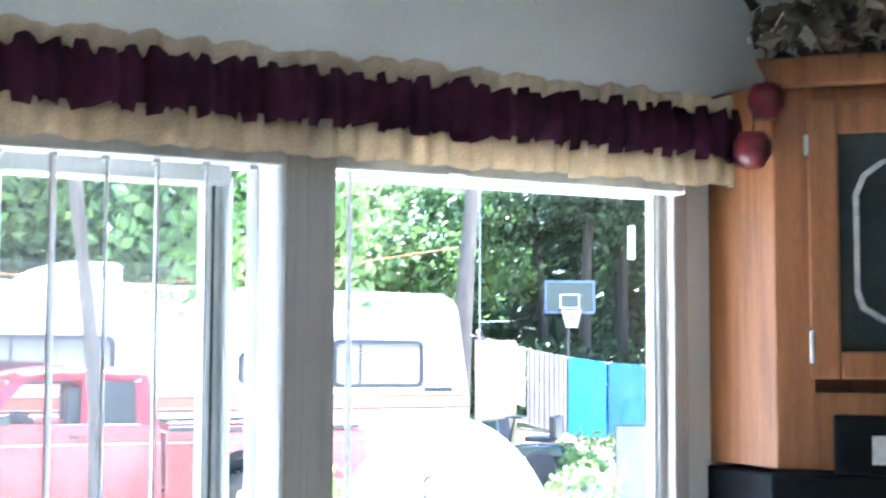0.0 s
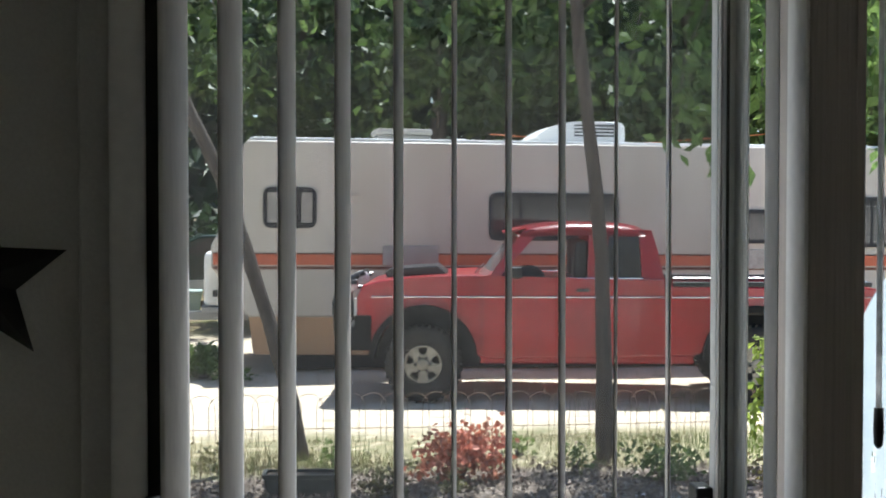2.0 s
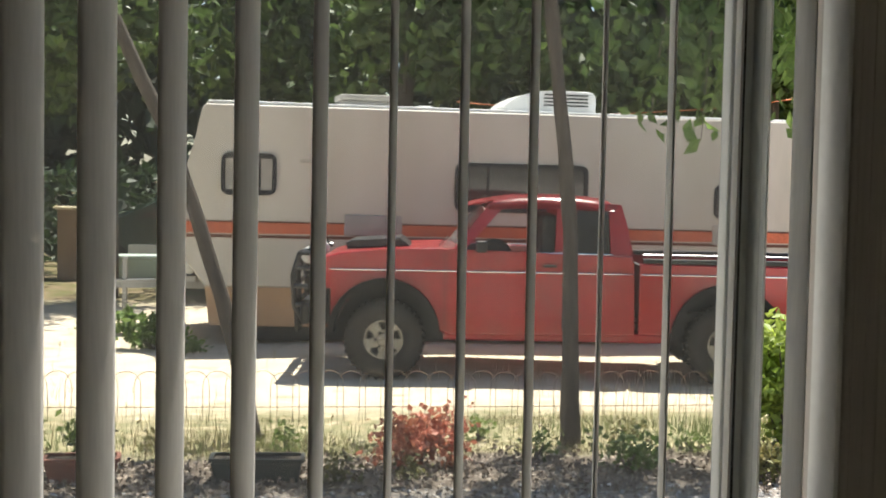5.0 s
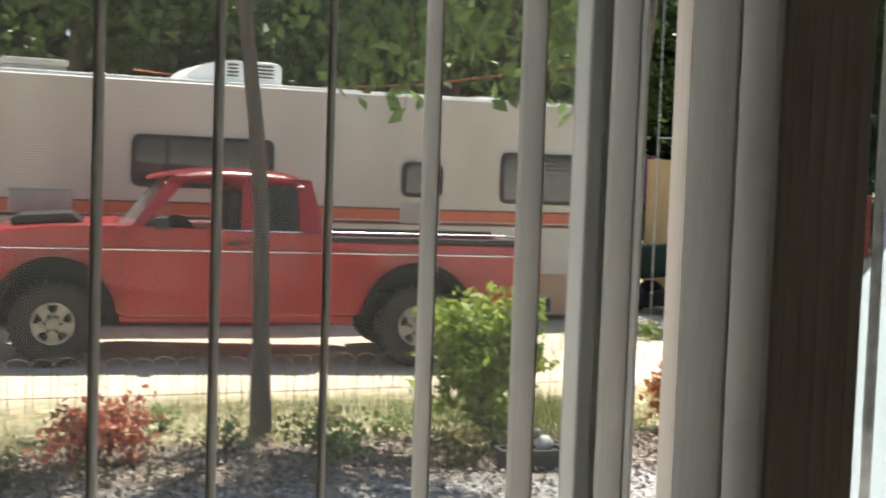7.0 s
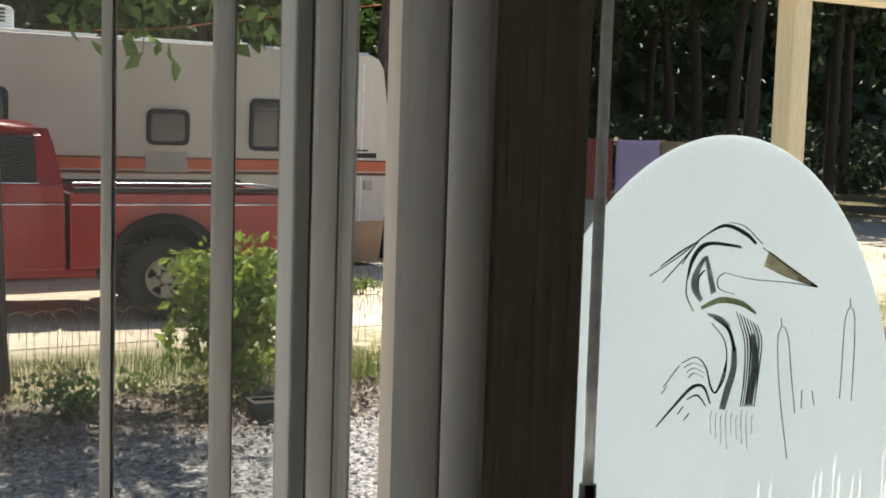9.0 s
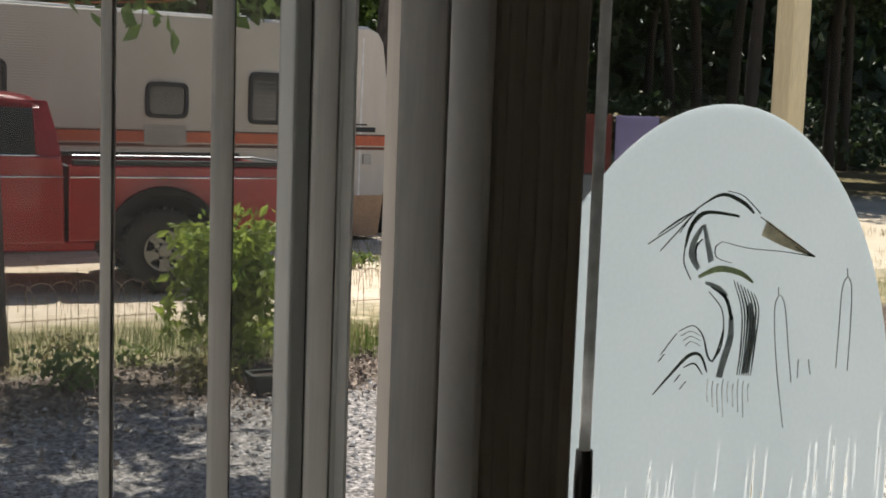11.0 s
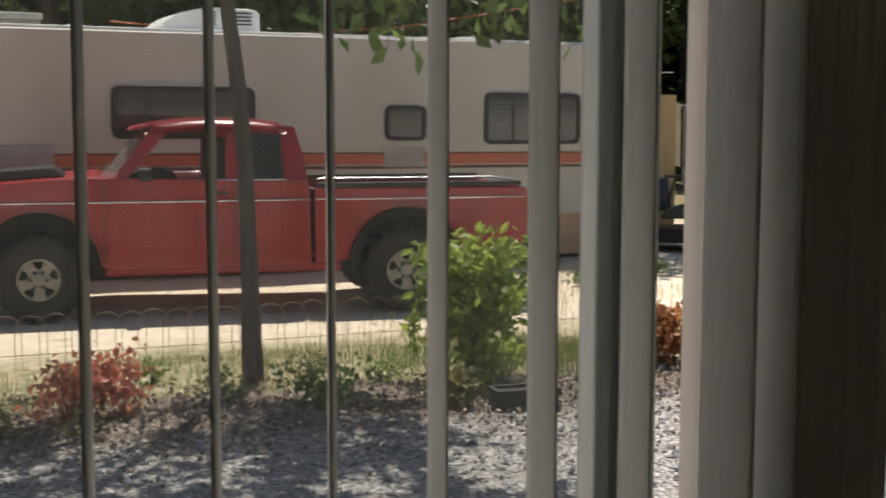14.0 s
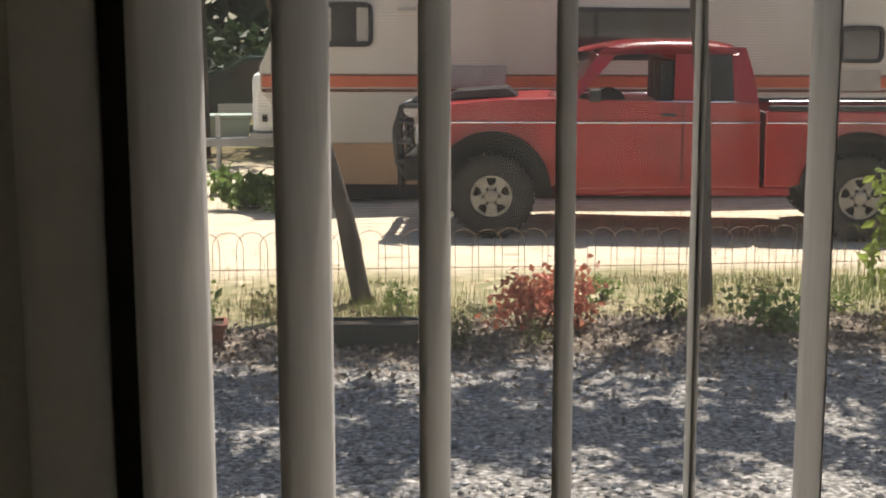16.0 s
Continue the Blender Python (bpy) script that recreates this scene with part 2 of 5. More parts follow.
M_TYRE = mat("dusty tyre", (0.022, 0.021, 0.02), 0.9, second=(0.045, 0.04, 0.034), scale=8, bump=0.2)
M_RIM = mat("dusty alloy", (0.33, 0.3, 0.24), 0.5, 0.2, second=(0.22, 0.195, 0.155), scale=9)
M_LAMPGLASS = mat("lamp lens", (0.7, 0.7, 0.68), 0.12, second=(0.6, 0.6, 0.6))
M_TAILRED = mat("red lens", (0.4, 0.01, 0.01), 0.15)
M_RV = mat("trailer siding paint", (0.56, 0.51, 0.44), 0.42, second=(0.48, 0.43, 0.36), scale=1.3, fine=9, amount=0.12, stretch=(1, 1, 0.25))
M_RVROOF = mat("trailer roof", (0.75, 0.75, 0.73), 0.5, second=(0.6, 0.6, 0.58))
M_BEIGE = mat("tan trailer skirt", (0.5, 0.31, 0.17), 0.5, second=(0.38, 0.23, 0.13), scale=2)
M_ORANGE = mat("orange stripe", (0.55, 0.13, 0.055), 0.45, second=(0.46, 0.11, 0.05))
M_BROWN = mat("brown stripe", (0.13, 0.045, 0.025), 0.45)
M_RVWIN = mat("dark trailer glass", (0.03, 0.028, 0.028), 0.06, second=(0.045, 0.04, 0.04), spec=0.6)
M_CURTAIN = mat("trailer blind", (0.42, 0.39, 0.34), 0.8)
M_WHITE = mat("white enamel", (0.82, 0.82, 0.79), 0.35, second=(0.72, 0.71, 0.68), scale=4)
M_BARK = mat("bark", (0.13, 0.105, 0.085), 0.95, second=(0.07, 0.055, 0.045), scale=7, fine=45, bump=0.9, stretch=(3, 3, 0.6))
# Darker copy of the bark: the woods' shade put into its colour.
M_BARK_SHADED = mat("shade-darkened bark", (0.06, 0.05, 0.042), 0.95, second=(0.03, 0.025, 0.02), scale=7, fine=45, bump=0.9, stretch=(3, 3, 0.6))
M_LEAF = mat("fresh leaf", (0.16, 0.23, 0.06), 0.5, second=(0.1, 0.17, 0.045), scale=1.5, trans=0.5, island=0.35)
M_LEAF2 = mat("woodland leaf", (0.085, 0.13, 0.03), 0.42, second=(0.04, 0.075, 0.024), scale=0.4, trans=0.35, island=0.45)
# Woodland leaf again, darkened to paint in the shade among the trees.
M_LEAF_SHADED = mat("shade-darkened woodland leaf", (0.035, 0.06, 0.02), 0.55, second=(0.022, 0.045, 0.016), scale=0.4, trans=0.25, island=0.45)
M_LEAF3 = mat("yellow-green leaf", (0.3, 0.36, 0.07), 0.5, second=(0.2, 0.29, 0.05), scale=3, trans=0.5, island=0.3)
M_REDLEAF = mat("red shrub leaf", (0.58, 0.21, 0.14), 0.55, second=(0.38, 0.15, 0.08), scale=6, trans=0.4, island=0.4)
M_ORLEAF = mat("orange shrub leaf", (0.38, 0.15, 0.06), 0.55, second=(0.28, 0.14, 0.05), scale=6, trans=0.4, island=0.4)
M_DULL = mat("olive brown leaf", (0.2, 0.17, 0.07), 0.6, second=(0.13, 0.14, 0.05), scale=6, trans=0.35, island=0.4)
M_TERRA = mat("old terracotta", (0.2, 0.07, 0.045), 0.85, second=(0.13, 0.05, 0.035), scale=12, bump=0.2)
M_TROUGH = mat("dark green plastic trough", (0.02, 0.026, 0.022), 0.5, second=(0.035, 0.04, 0.034), scale=9)
M_SOIL = mat("potting soil", (0.05, 0.035, 0.025), 0.95, second=(0.02, 0.015, 0.01), scale=20, bump=0.6)
M_PALEGREEN = mat("pale green plastic", (0.42, 0.5, 0.44), 0.5, second=(0.35, 0.42, 0.37))
M_CRATE = mat("weathered plywood", (0.27, 0.18, 0.11), 0.8, second=(0.2, 0.13, 0.08), scale=3, stretch=(5, 1, 0.5))
M_WEED = mat("green weed blade", (0.14, 0.21, 0.05), 0.6, second=(0.2, 0.23, 0.07), scale=2, trans=0.4, island=0.3)
M_RETURN = mat("glossy white vinyl", (0.9, 0.9, 0.88), 0.25, second=(0.87, 0.87, 0.85), scale=3, amount=0.08)
M_GRASS = mat("grass blade", (0.16, 0.17, 0.06), 0.6, second=(0.3, 0.25, 0.13), scale=1.6, trans=0.4, island=0.3)
M_DRY = mat("dry stalk", (0.45, 0.36, 0.2), 0.8, second=(0.34, 0.26, 0.14), scale=3, trans=0.3, island=0.3)
M_LITTER = mat("dead leaf", (0.3, 0.24, 0.19), 0.9, second=(0.16, 0.12, 0.09), scale=4, island=0.6)
M_STONE = mat("gravel stone", (0.34, 0.33, 0.32), 0.8, second=(0.12, 0.115, 0.11), scale=9, island=0.6)
M_PINE = mat("cream painted post", (0.62, 0.52, 0.34), 0.6, second=(0.56, 0.46, 0.29), scale=3, stretch=(5, 5, 0.4))
M_PLY = mat("plywood board", (0.52, 0.37, 0.18), 0.75, second=(0.44, 0.3, 0.14), scale=3, stretch=(5, 1, 0.5))
M_BLUE = mat("blue terry towel", (0.05, 0.13, 0.5), 0.95, second=(0.04, 0.1, 0.42), scale=9, fine=150, bump=0.4, trans=0.2)
M_SKY = mat("light blue towel", (0.06, 0.24, 0.5), 0.95, second=(0.05, 0.2, 0.44), scale=9, fine=150, bump=0.4, trans=0.2)
M_DUN = mat("dun brown towel", (0.13, 0.1, 0.075), 0.95, fine=150, bump=0.4, trans=0.15)
M_LILAC = mat("lilac towel", (0.23, 0.21, 0.38), 0.95, second=(0.19, 0.175, 0.33), fine=150, bump=0.4, trans=0.2)
M_TAN = mat("tan towel", (0.5, 0.44, 0.3), 0.95, second=(0.44, 0.38, 0.25), fine=150, bump=0.4, trans=0.2)
M_STRIPE = mat("pale towel cloth", (0.34, 0.3, 0.29), 0.95, fine=150, bump=0.4, trans=0.2)
M_STRIPE2 = mat("muted purple stripe", (0.06, 0.045, 0.075), 0.95, fine=150, trans=0.15)
M_DULLBLUE = mat("faded blue paint", (0.1, 0.13, 0.24), 0.6, fine=60)
M_PURPLE = mat("dark purple towel", (0.08, 0.03, 0.09), 0.95, fine=150, trans=0.15)
M_RUST = mat("rust towel", (0.12, 0.032, 0.028), 0.95, fine=150, trans=0.15)
M_CORD = mat("white cord", (0.7, 0.68, 0.64), 0.8)
M_ORCORD = mat("orange cord", (0.6, 0.16, 0.04), 0.6)
M_GREENCAR = mat("dark green car paint", (0.012, 0.03, 0.022), 0.2, second=(0.016, 0.035, 0.026), spec=0.6)
M_WIRE = mat("rusty border wire", (0.3, 0.19, 0.12), 0.7, 0.1)
M_MESH = mat("grey mesh panel", (0.14, 0.15, 0.16), 0.8, fine=150)
M_GROUND = ground_mat()


# ---- building helpers ----
def link(name, bm, material, parent=None, label="", smooth=False):
    me = bpy.data.meshes.new(name)
    bmesh.ops.recalc_face_normals(bm, faces=bm.faces)
    bm.to_mesh(me)
    bm.free()
    me.materials.append(material)
    if smooth:
        for p in me.polygons:
            p.use_smooth = True
    ob = new(name, me)
    if parent:
        ob.parent = parent
    if label:
        tagged(ob, label)
    return ob


def part(name, bm, material, parent, label="", smooth=False):
    return link(name, bm, material, parent, label, smooth)


def thing(name, m, label, category, group="", kind=""):
    ob = new(name)
    ob.empty_display_size = 0.1
    ob.matrix_basis = m
    return tagged(ob, label, category, group, kind)


def setting(ob, label, category=""):
    return tagged(ob, label, category, kind="structure")


def box(bm, x0, x1, y0, y1, z0, z1, bevel=0.0, seg=2):
    vs = [bm.verts.new(p) for p in ((x0, y0, z0), (x1, y0, z0), (x1, y1, z0), (x0, y1, z0), (x0, y0, z1), (x1, y0, z1), (x1, y1, z1), (x0, y1, z1))]
    fs = [bm.faces.new([vs[i] for i in q]) for q in ((3, 2, 1, 0), (4, 5, 6, 7), (0, 1, 5, 4), (1, 2, 6, 5), (2, 3, 7, 6), (3, 0, 4, 7))]
    if bevel:
        es = list({e for f in fs for e in f.edges})
        bmesh.ops.bevel(bm, geom=es, offset=bevel, segments=seg, profile=0.5, affect="EDGES")
    return bm


def boxes(*rows, bevel=0.0):
    bm = bmesh.new()
    for r in rows:
        box(bm, *r, bevel=bevel)
    return bm


def prism(bm, prof, y0, y1, bevel=0.0, seg=2, taper=None):
    """The outline prof of (x, z) swept from y0 to y1; taper(z) draws the sides in."""
    taper = taper or (lambda z: 0.0)
    a = [bm.verts.new((x, y0 + taper(z), z)) for x, z in prof]
    b = [bm.verts.new((x, y1 - taper(z), z)) for x, z in prof]
    fa, fb = bm.faces.new(a), bm.faces.new(b[::-1])
    n = len(prof)
    for i in range(n):
        bm.faces.new((a[i], b[i], b[(i + 1) % n], a[(i + 1) % n]))
    if bevel:
        bmesh.ops.bevel(bm, geom=list(fa.edges) + list(fb.edges), offset=bevel, segments=seg, profile=0.6, affect="EDGES")
    return bm


def tube(bm, pts, radii, n=8):
    pts = [Vector(p) for p in pts]
    if not hasattr(radii, "__len__"):
        radii = [radii] * len(pts)
    rings = []
    for i, p in enumerate(pts):
        d = (pts[min(i + 1, len(pts) - 1)] - pts[max(i - 1, 0)]).normalized()
        u = d.cross(Vector((0.13, 0.97, 0.2))).normalized()
        v = d.cross(u)
        rings.append([bm.verts.new(p + (u * math.cos(2 * math.pi * j / n) + v * math.sin(2 * math.pi * j / n)) * radii[i]) for j in range(n)])
    for r, s in zip(rings, rings[1:]):
        for j in range(n):
            bm.faces.new((r[j], r[(j + 1) % n], s[(j + 1) % n], s[j]))
    bm.faces.new(rings[0][::-1])
    bm.faces.new(rings[-1])
    return bm


def lathe(bm, prof, n=28, centre=(0, 0, 0), axis="y", cap=True):
    """Rings of (radius, offset along the axis)."""
    rings = []
    for r, o in prof:
        ring = []
        for j in range(n):
            a = 2 * math.pi * j / n
            c, s = r * math.cos(a), r * math.sin(a)
            p = (c, o, s) if axis == "y" else (c, s, o)
            ring.append(bm.verts.new(Vector(centre) + Vector(p)))
        rings.append(ring)
    for r, s in zip(rings, rings[1:]):
        for j in range(n):
            bm.faces.new((r[j], r[(j + 1) % n], s[(j + 1) % n], s[j]))
    if cap:
        bm.faces.new(rings[0])
        bm.faces.new(rings[-1][::-1])
    return bm


def round_rect(x0, x1, z0, z1, r, n=5):
    out = []
    for cx, cz, a0 in ((x1 - r, z1 - r, 0), (x0 + r, z1 - r, 90), (x0 + r, z0 + r, 180), (x1 - r, z0 + r, 270)):
        out += [(cx + r * math.cos(radians(a0 + 90 * i / n)), cz + r * math.sin(radians(a0 + 90 * i / n))) for i in range(n + 1)]
    return out


def ring_frame(bm, outer, inner, y0, y1):
    """A closed frame between two outlines with as many points each, from y0 to y1."""
    n = len(outer)
    v = [[bm.verts.new((x, y, z)) for x, z in o] for o in (outer, inner) for y in (y0, y1)]
    for i in range(n):
        j = (i + 1) % n
        for a, b in ((0, 2), (1, 3), (0, 1), (2, 3)):
            bm.faces.new((v[a][i], v[a][j], v[b][j], v[b][i]))
    return bm


def leaf_mesh(name, centres, size, material, parent=None, seed=1, droop=0.3, long=1.5, smooth=False):
    """Many small folded leaves in one mesh, one at each centre."""
    rng = np.random.default_rng(seed)
    c = np.asarray(centres, float)
    n = len(c)
    d = rng.normal(size=(n, 3))
    d[:, 2] -= droop
    d /= np.linalg.norm(d, axis=1)[:, None]
    u = np.cross(d, rng.normal(size=(n, 3)))
    u /= np.linalg.norm(u, axis=1)[:, None]
    w = np.cross(d, u)
    s = size * rng.uniform(0.6, 1.35, (n, 1))
    p0, p1 = c - d * s * long / 2, c + d * s * long / 2
    l, r = c + u * s * 0.5 + w * s * 0.16, c - u * s * 0.5 + w * s * 0.16
    v = np.stack([p0, l, p1, r], 1).reshape(-1, 3)
    i = np.arange(n) * 4
    f = np.concatenate([np.stack([i, i + 1, i + 2], 1), np.stack([i, i + 2, i + 3], 1)])
    me = bpy.data.meshes.new(name)
    me.from_pydata(v.tolist(), [], f.tolist())
    me.materials.append(material)
    ob = new(name, me)
    if parent:
        ob.parent = parent
    return ob


def clumps(rng, n, per, centre, radii, spread, shell=0.55):
    """Leaf places: n clumps in an ellipsoid, mostly towards its outside, with per leaves each."""
    d = rng.normal(size=(n, 3))
    d /= np.linalg.norm(d, axis=1)[:, None]
    k = rng.uniform(shell, 1.0, (n, 1)) * rng.uniform(0.75, 1.1, (n, 1))
    c = np.asarray(centre) + d * k * np.asarray(radii)
    return (c[:, None, :] + rng.normal(size=(n, per, 3)) * np.asarray(spread)).reshape(-1, 3), c

# ---- ground ----
bm = bmesh.new()
xs = [-400, -120, -40, -15] + [-8 + 0.8 * i for i in range(40)] + [30, 50, 120, 400]
ys = [-400, -60, -10, 0.22] + [0.8 + 0.6 * i for i in range(40)] + [30, 45, 120, 600]
grid = [[bm.verts.new((x, y, 0.05 * noise.noise((x * 0.4, y * 0.4, 0)) * min(1, max(0, (y - 1) / 3)) if abs(x) < 60 and 0 < y < 60 else 0)) for x in xs] for y in ys]
for a, b in zip(grid, grid[1:]):
    for i in range(len(xs) - 1):
        bm.faces.new((a[i], a[i + 1], b[i + 1], b[i]))
setting(link("ground", bm, M_GROUND, smooth=True), "pale sandy drive, dry grass strip, mulch and gravel", "ground")

# ---- room ----
FL, CE = 0.30, 2.74
setting(link("floor", boxes((-2.5, 2.3, -4.5, 0.24, 0.06, FL)), M_FLOOR), "brown sheet floor", "floor")
setting(link("ceiling", boxes((-2.6, 2.4, -4.6, 0.3, CE, CE + 0.12)), M_CEIL), "white textured ceiling", "ceiling")
setting(link("wall_north", boxes((-2.6, -0.83, 0.06, 0.24, 0.0, CE), (1.06, 2.4, 0.06, 0.1, 0.0, CE), (1.2, 2.4, 0.1, 0.24, 0.0, CE), (-0.83, 1.06, 0.06, 0.24, 2.36, CE)), M_WALL),
        "grey-white painted wall round the sliding door", "wall")
setting(link("wall_south", boxes((-2.6, 2.4, -4.64, -4.5, 0.0, CE)), M_DARKWALL), "plain painted wall", "wall")
setting(link("wall_west", boxes((-2.64, -2.5, -4.5, 0.06, 0.0, CE)), M_DARKWALL), "plain painted wall", "wall")
setting(link("wall_east", boxes((2.3, 2.44, -4.5, 0.06, 0.0, CE)), M_DARKWALL), "plain painted wall", "wall")

# ---- sliding door ----
door = setting(thing("door_1", pose(0, 0, 0), "", "door"), "white vinyl sliding patio door with a closed screen", "door")
part("frame_head", boxes((-0.83, 1.06, 0.05, 0.2, 2.315, 2.358), (-0.76, 0.98, 0.07, 0.18, 2.285, 2.315), bevel=0.004), M_VINYL, door)
part("frame_jamb", boxes((-0.828, -0.772, 0.03, 0.2, FL, 2.31), (-0.772, -0.757, 0.045, 0.2, FL, 2.31), bevel=0.004), M_VINYL, door)
# Right jamb takes the stile's grey to stand for its unlit room face.
part("frame_jamb", boxes((1.024, 1.058, 0.04, 0.1, FL, 2.31), (1.006, 1.024, 0.065, 0.1, FL, 2.31), bevel=0.004), M_POST, door)
part("sill", boxes((-0.76, 1.0, 0.05, 0.2, FL - 0.01, FL + 0.035), bevel=0.004), M_VINYL, door)
part("gasket", boxes((-0.756, -0.736, 0.06, 0.15, FL + 0.03, 2.28), (-0.7435, -0.726, -0.012, 0.06, FL + 0.03, 2.28)), M_RUBBER, door, "black weather seal")
bm = bmesh.new()
prism(bm, [(-0.795, FL), (-0.744, FL), (-0.744, 2.31), (-0.795, 2.31)], -0.022, 0.052, bevel=0.02, seg=5)
part("jamb_casing", bm, M_RETURN, door, "rounded white jamb casing", smooth=True)
part("seal_latch", boxes((-0.748, -0.724, -0.036, -0.0125, 1.44, 1.468), bevel=0.004), M_BLACK, door, "small black catch")
part("jamb_trim", boxes((-0.84, -0.7955, 0.024, 0.0595, FL, 2.31), bevel=0.003), M_WALL, door)
# Whiter strip: daylight on the stile's left side put into colour.
part("stile_return", boxes((0.199, 0.2055, -0.024, 0.05, FL + 0.04, 2.29), bevel=0.002), M_RETURN, door)
fixed = part("fixed_panel", boxes((0.999, 1.006, 0.072, 0.097, FL + 0.035, 2.285), (0.304, 1.0, 0.066, 0.115, FL + 0.035, FL + 0.1), (0.304, 0.999, 0.068, 0.112, 2.27, 2.3), bevel=0.004), M_VINYL, door)
part("pane", boxes((0.29, 1.0, 0.088, 0.092, FL + 0.09, 2.275)), M_GLASS, fixed).visible_shadow = False
post = part("meeting_stile", boxes((0.206, 0.291, -0.028, 0.14, FL + 0.035, 2.3), (0.291, 0.304, 0.02, 0.13, FL + 0.035, 2.3), bevel=0.004), M_POST, door, "grey ridged meeting stile")
for i in range(5):
    part("ridge", boxes((0.213 + i * 0.0155, 0.222 + i * 0.0155, -0.0298, -0.028, FL + 0.04, 2.29), bevel=0.001), M_POST, post)
slide = part("sliding_panel", boxes((-0.735, -0.718, 0.1, 0.14, FL + 0.035, 2.285), (-0.718, 0.1565, 0.1, 0.14, FL + 0.035, FL + 0.11), bevel=0.004), M_VINYL, door)
# White rail given a grey colour for the shade it sits in.
part("top_rail", boxes((-0.718, 0.1565, 0.1, 0.14, 2.25, 2.285), bevel=0.004), M_ALU, slide, "top rail greyed to stand for shade")
part("pane", boxes((-0.725, 0.1565, 0.118, 0.122, FL + 0.1, 2.27)), M_GLASS, slide).visible_shadow = False
screen = part("screen_panel", boxes((0.117, 0.133, 0.13, 0.16, FL + 0.04, 2.27), (-0.75, -0.715, 0.148, 0.172, FL + 0.04, 2.27), (-0.715, 0.117, 0.148, 0.16, 2.25, 2.275), bevel=0.003), M_ALU, door,
              "grey aluminium screen frame")
part("stile_channel", boxes((0.1335, 0.147, 0.158, 0.17, FL + 0.04, 2.27)), M_RUBBER, screen, "black brush seal")
part("stile_web", boxes((0.147, 0.1568, 0.16, 0.17, FL + 0.04, 2.262)), M_RETURN, screen)
part("stile_lip", boxes((0.157, 0.1605, 0.104, 0.172, FL + 0.04, 2.262), bevel=0.001), M_RETURN, door, "white interlock fin")
bm = bmesh.new()
bm.faces.new([bm.verts.new(p) for p in ((-0.72, 0.155, FL + 0.05), (0.118, 0.155, FL + 0.05), (0.118, 0.155, 2.255), (-0.72, 0.155, 2.255))])
part("mesh", bm, M_SCREEN, screen, "fine grey insect mesh")
part("sticker", boxes((0.955, 0.972, 0.0935, 0.0945, 2.15, 2.215)), M_FROST, fixed, "small white sticker")
part("latch", boxes((0.078, 0.106, 0.1, 0.146, 1.335, 1.435), (0.084, 0.1, 0.08, 0.1, 1.35, 1.42), bevel=0.004), M_BLACK, screen, "black plastic latch")

# frosted arch with plain cut strokes on the fixed pane
film = thing("frosted_film", pose(0.552, 0.0845, 0), "frosted arched glass film with clear-cut strokes on the pane", "window film")
LOWZ, TOPZ = 1.33, 1.53
arch = [(0.26 * math.cos(radians(a)), 1.492 + 0.365 * math.sin(radians(a))) for a in range(6, 175, 4)]


def open_film(outline, seam):
    # no wall along the seam, so that the sheet runs on
    bm = prism(bmesh.new(), outline, 0.0, 0.0025)
    bmesh.ops.delete(bm, geom=[f for f in bm.faces if all(abs(v.co.z - seam) < 2e-3 for v in f.verts)], context="FACES")
    return bm


part("film", open_film([(x, z) for x, z in [(0.2586, TOPZ)] + arch if x > -0.25 and z >= TOPZ] + [(-0.25, TOPZ)], TOPZ), M_FROST, film)
foot = [(0.26 * math.cos(radians(a)), 0.85 + 0.3 * math.sin(radians(a))) for a in range(180, 361, 6)]
part("film", open_film([(-0.25, LOWZ)] + [(x, z) for x, z in foot if x > -0.25] + [(0.26, LOWZ)], LOWZ), M_FROST, film)
# between them a strip with slits cut clean through it
NC, NR = 420, 24
rs = np.random.default_rng(15)
whole = np.ones((NC, NR), bool)
for k in range(120):
    c = int(rs.integers(2, 190)) if k < 70 else int(rs.integers(190, NC - 4))
    top = int(NR - 1 - rs.integers(0, 22))
    for r in range(max(0, top - int(rs.integers(3, 9))), top + 1):
        whole[c:c + int(rs.integers(1, 3)), r] = False
ii, jj = np.nonzero(whole)
xs, zs = -0.25 + 0.51 * np.arange(NC + 1) / NC, LOWZ + (TOPZ - LOWZ) * np.arange(NR + 1) / NR
lean = lambda i, j: xs[i] + 0.25 * (zs[j] - LOWZ) * np.clip(xs[i] / 0.26 - 0.5, -1, 0) * np.sin(np.pi * (xs[i] + 0.25) / 0.51) * -0.6
vs = np.concatenate([np.stack([lean(ii + a, jj + b), np.full(len(ii), y), zs[jj + b]], 1)[:, None] for y in (0.0, 0.0025) for a, b in ((0, 0), (1, 0), (1, 1), (0, 1))], 1).reshape(-1, 3)
base = np.arange(len(ii))[:, None] * 8
fs = np.concatenate([base + np.arange(4), base + np.arange(4, 8)])
me = bpy.data.meshes.new("slit_film")
me.from_pydata(vs.tolist(), [], fs.tolist())
sbm = bmesh.new()
sbm.from_mesh(me)
bpy.data.meshes.remove(me)
part("slit_film", sbm, M_FROST, film)


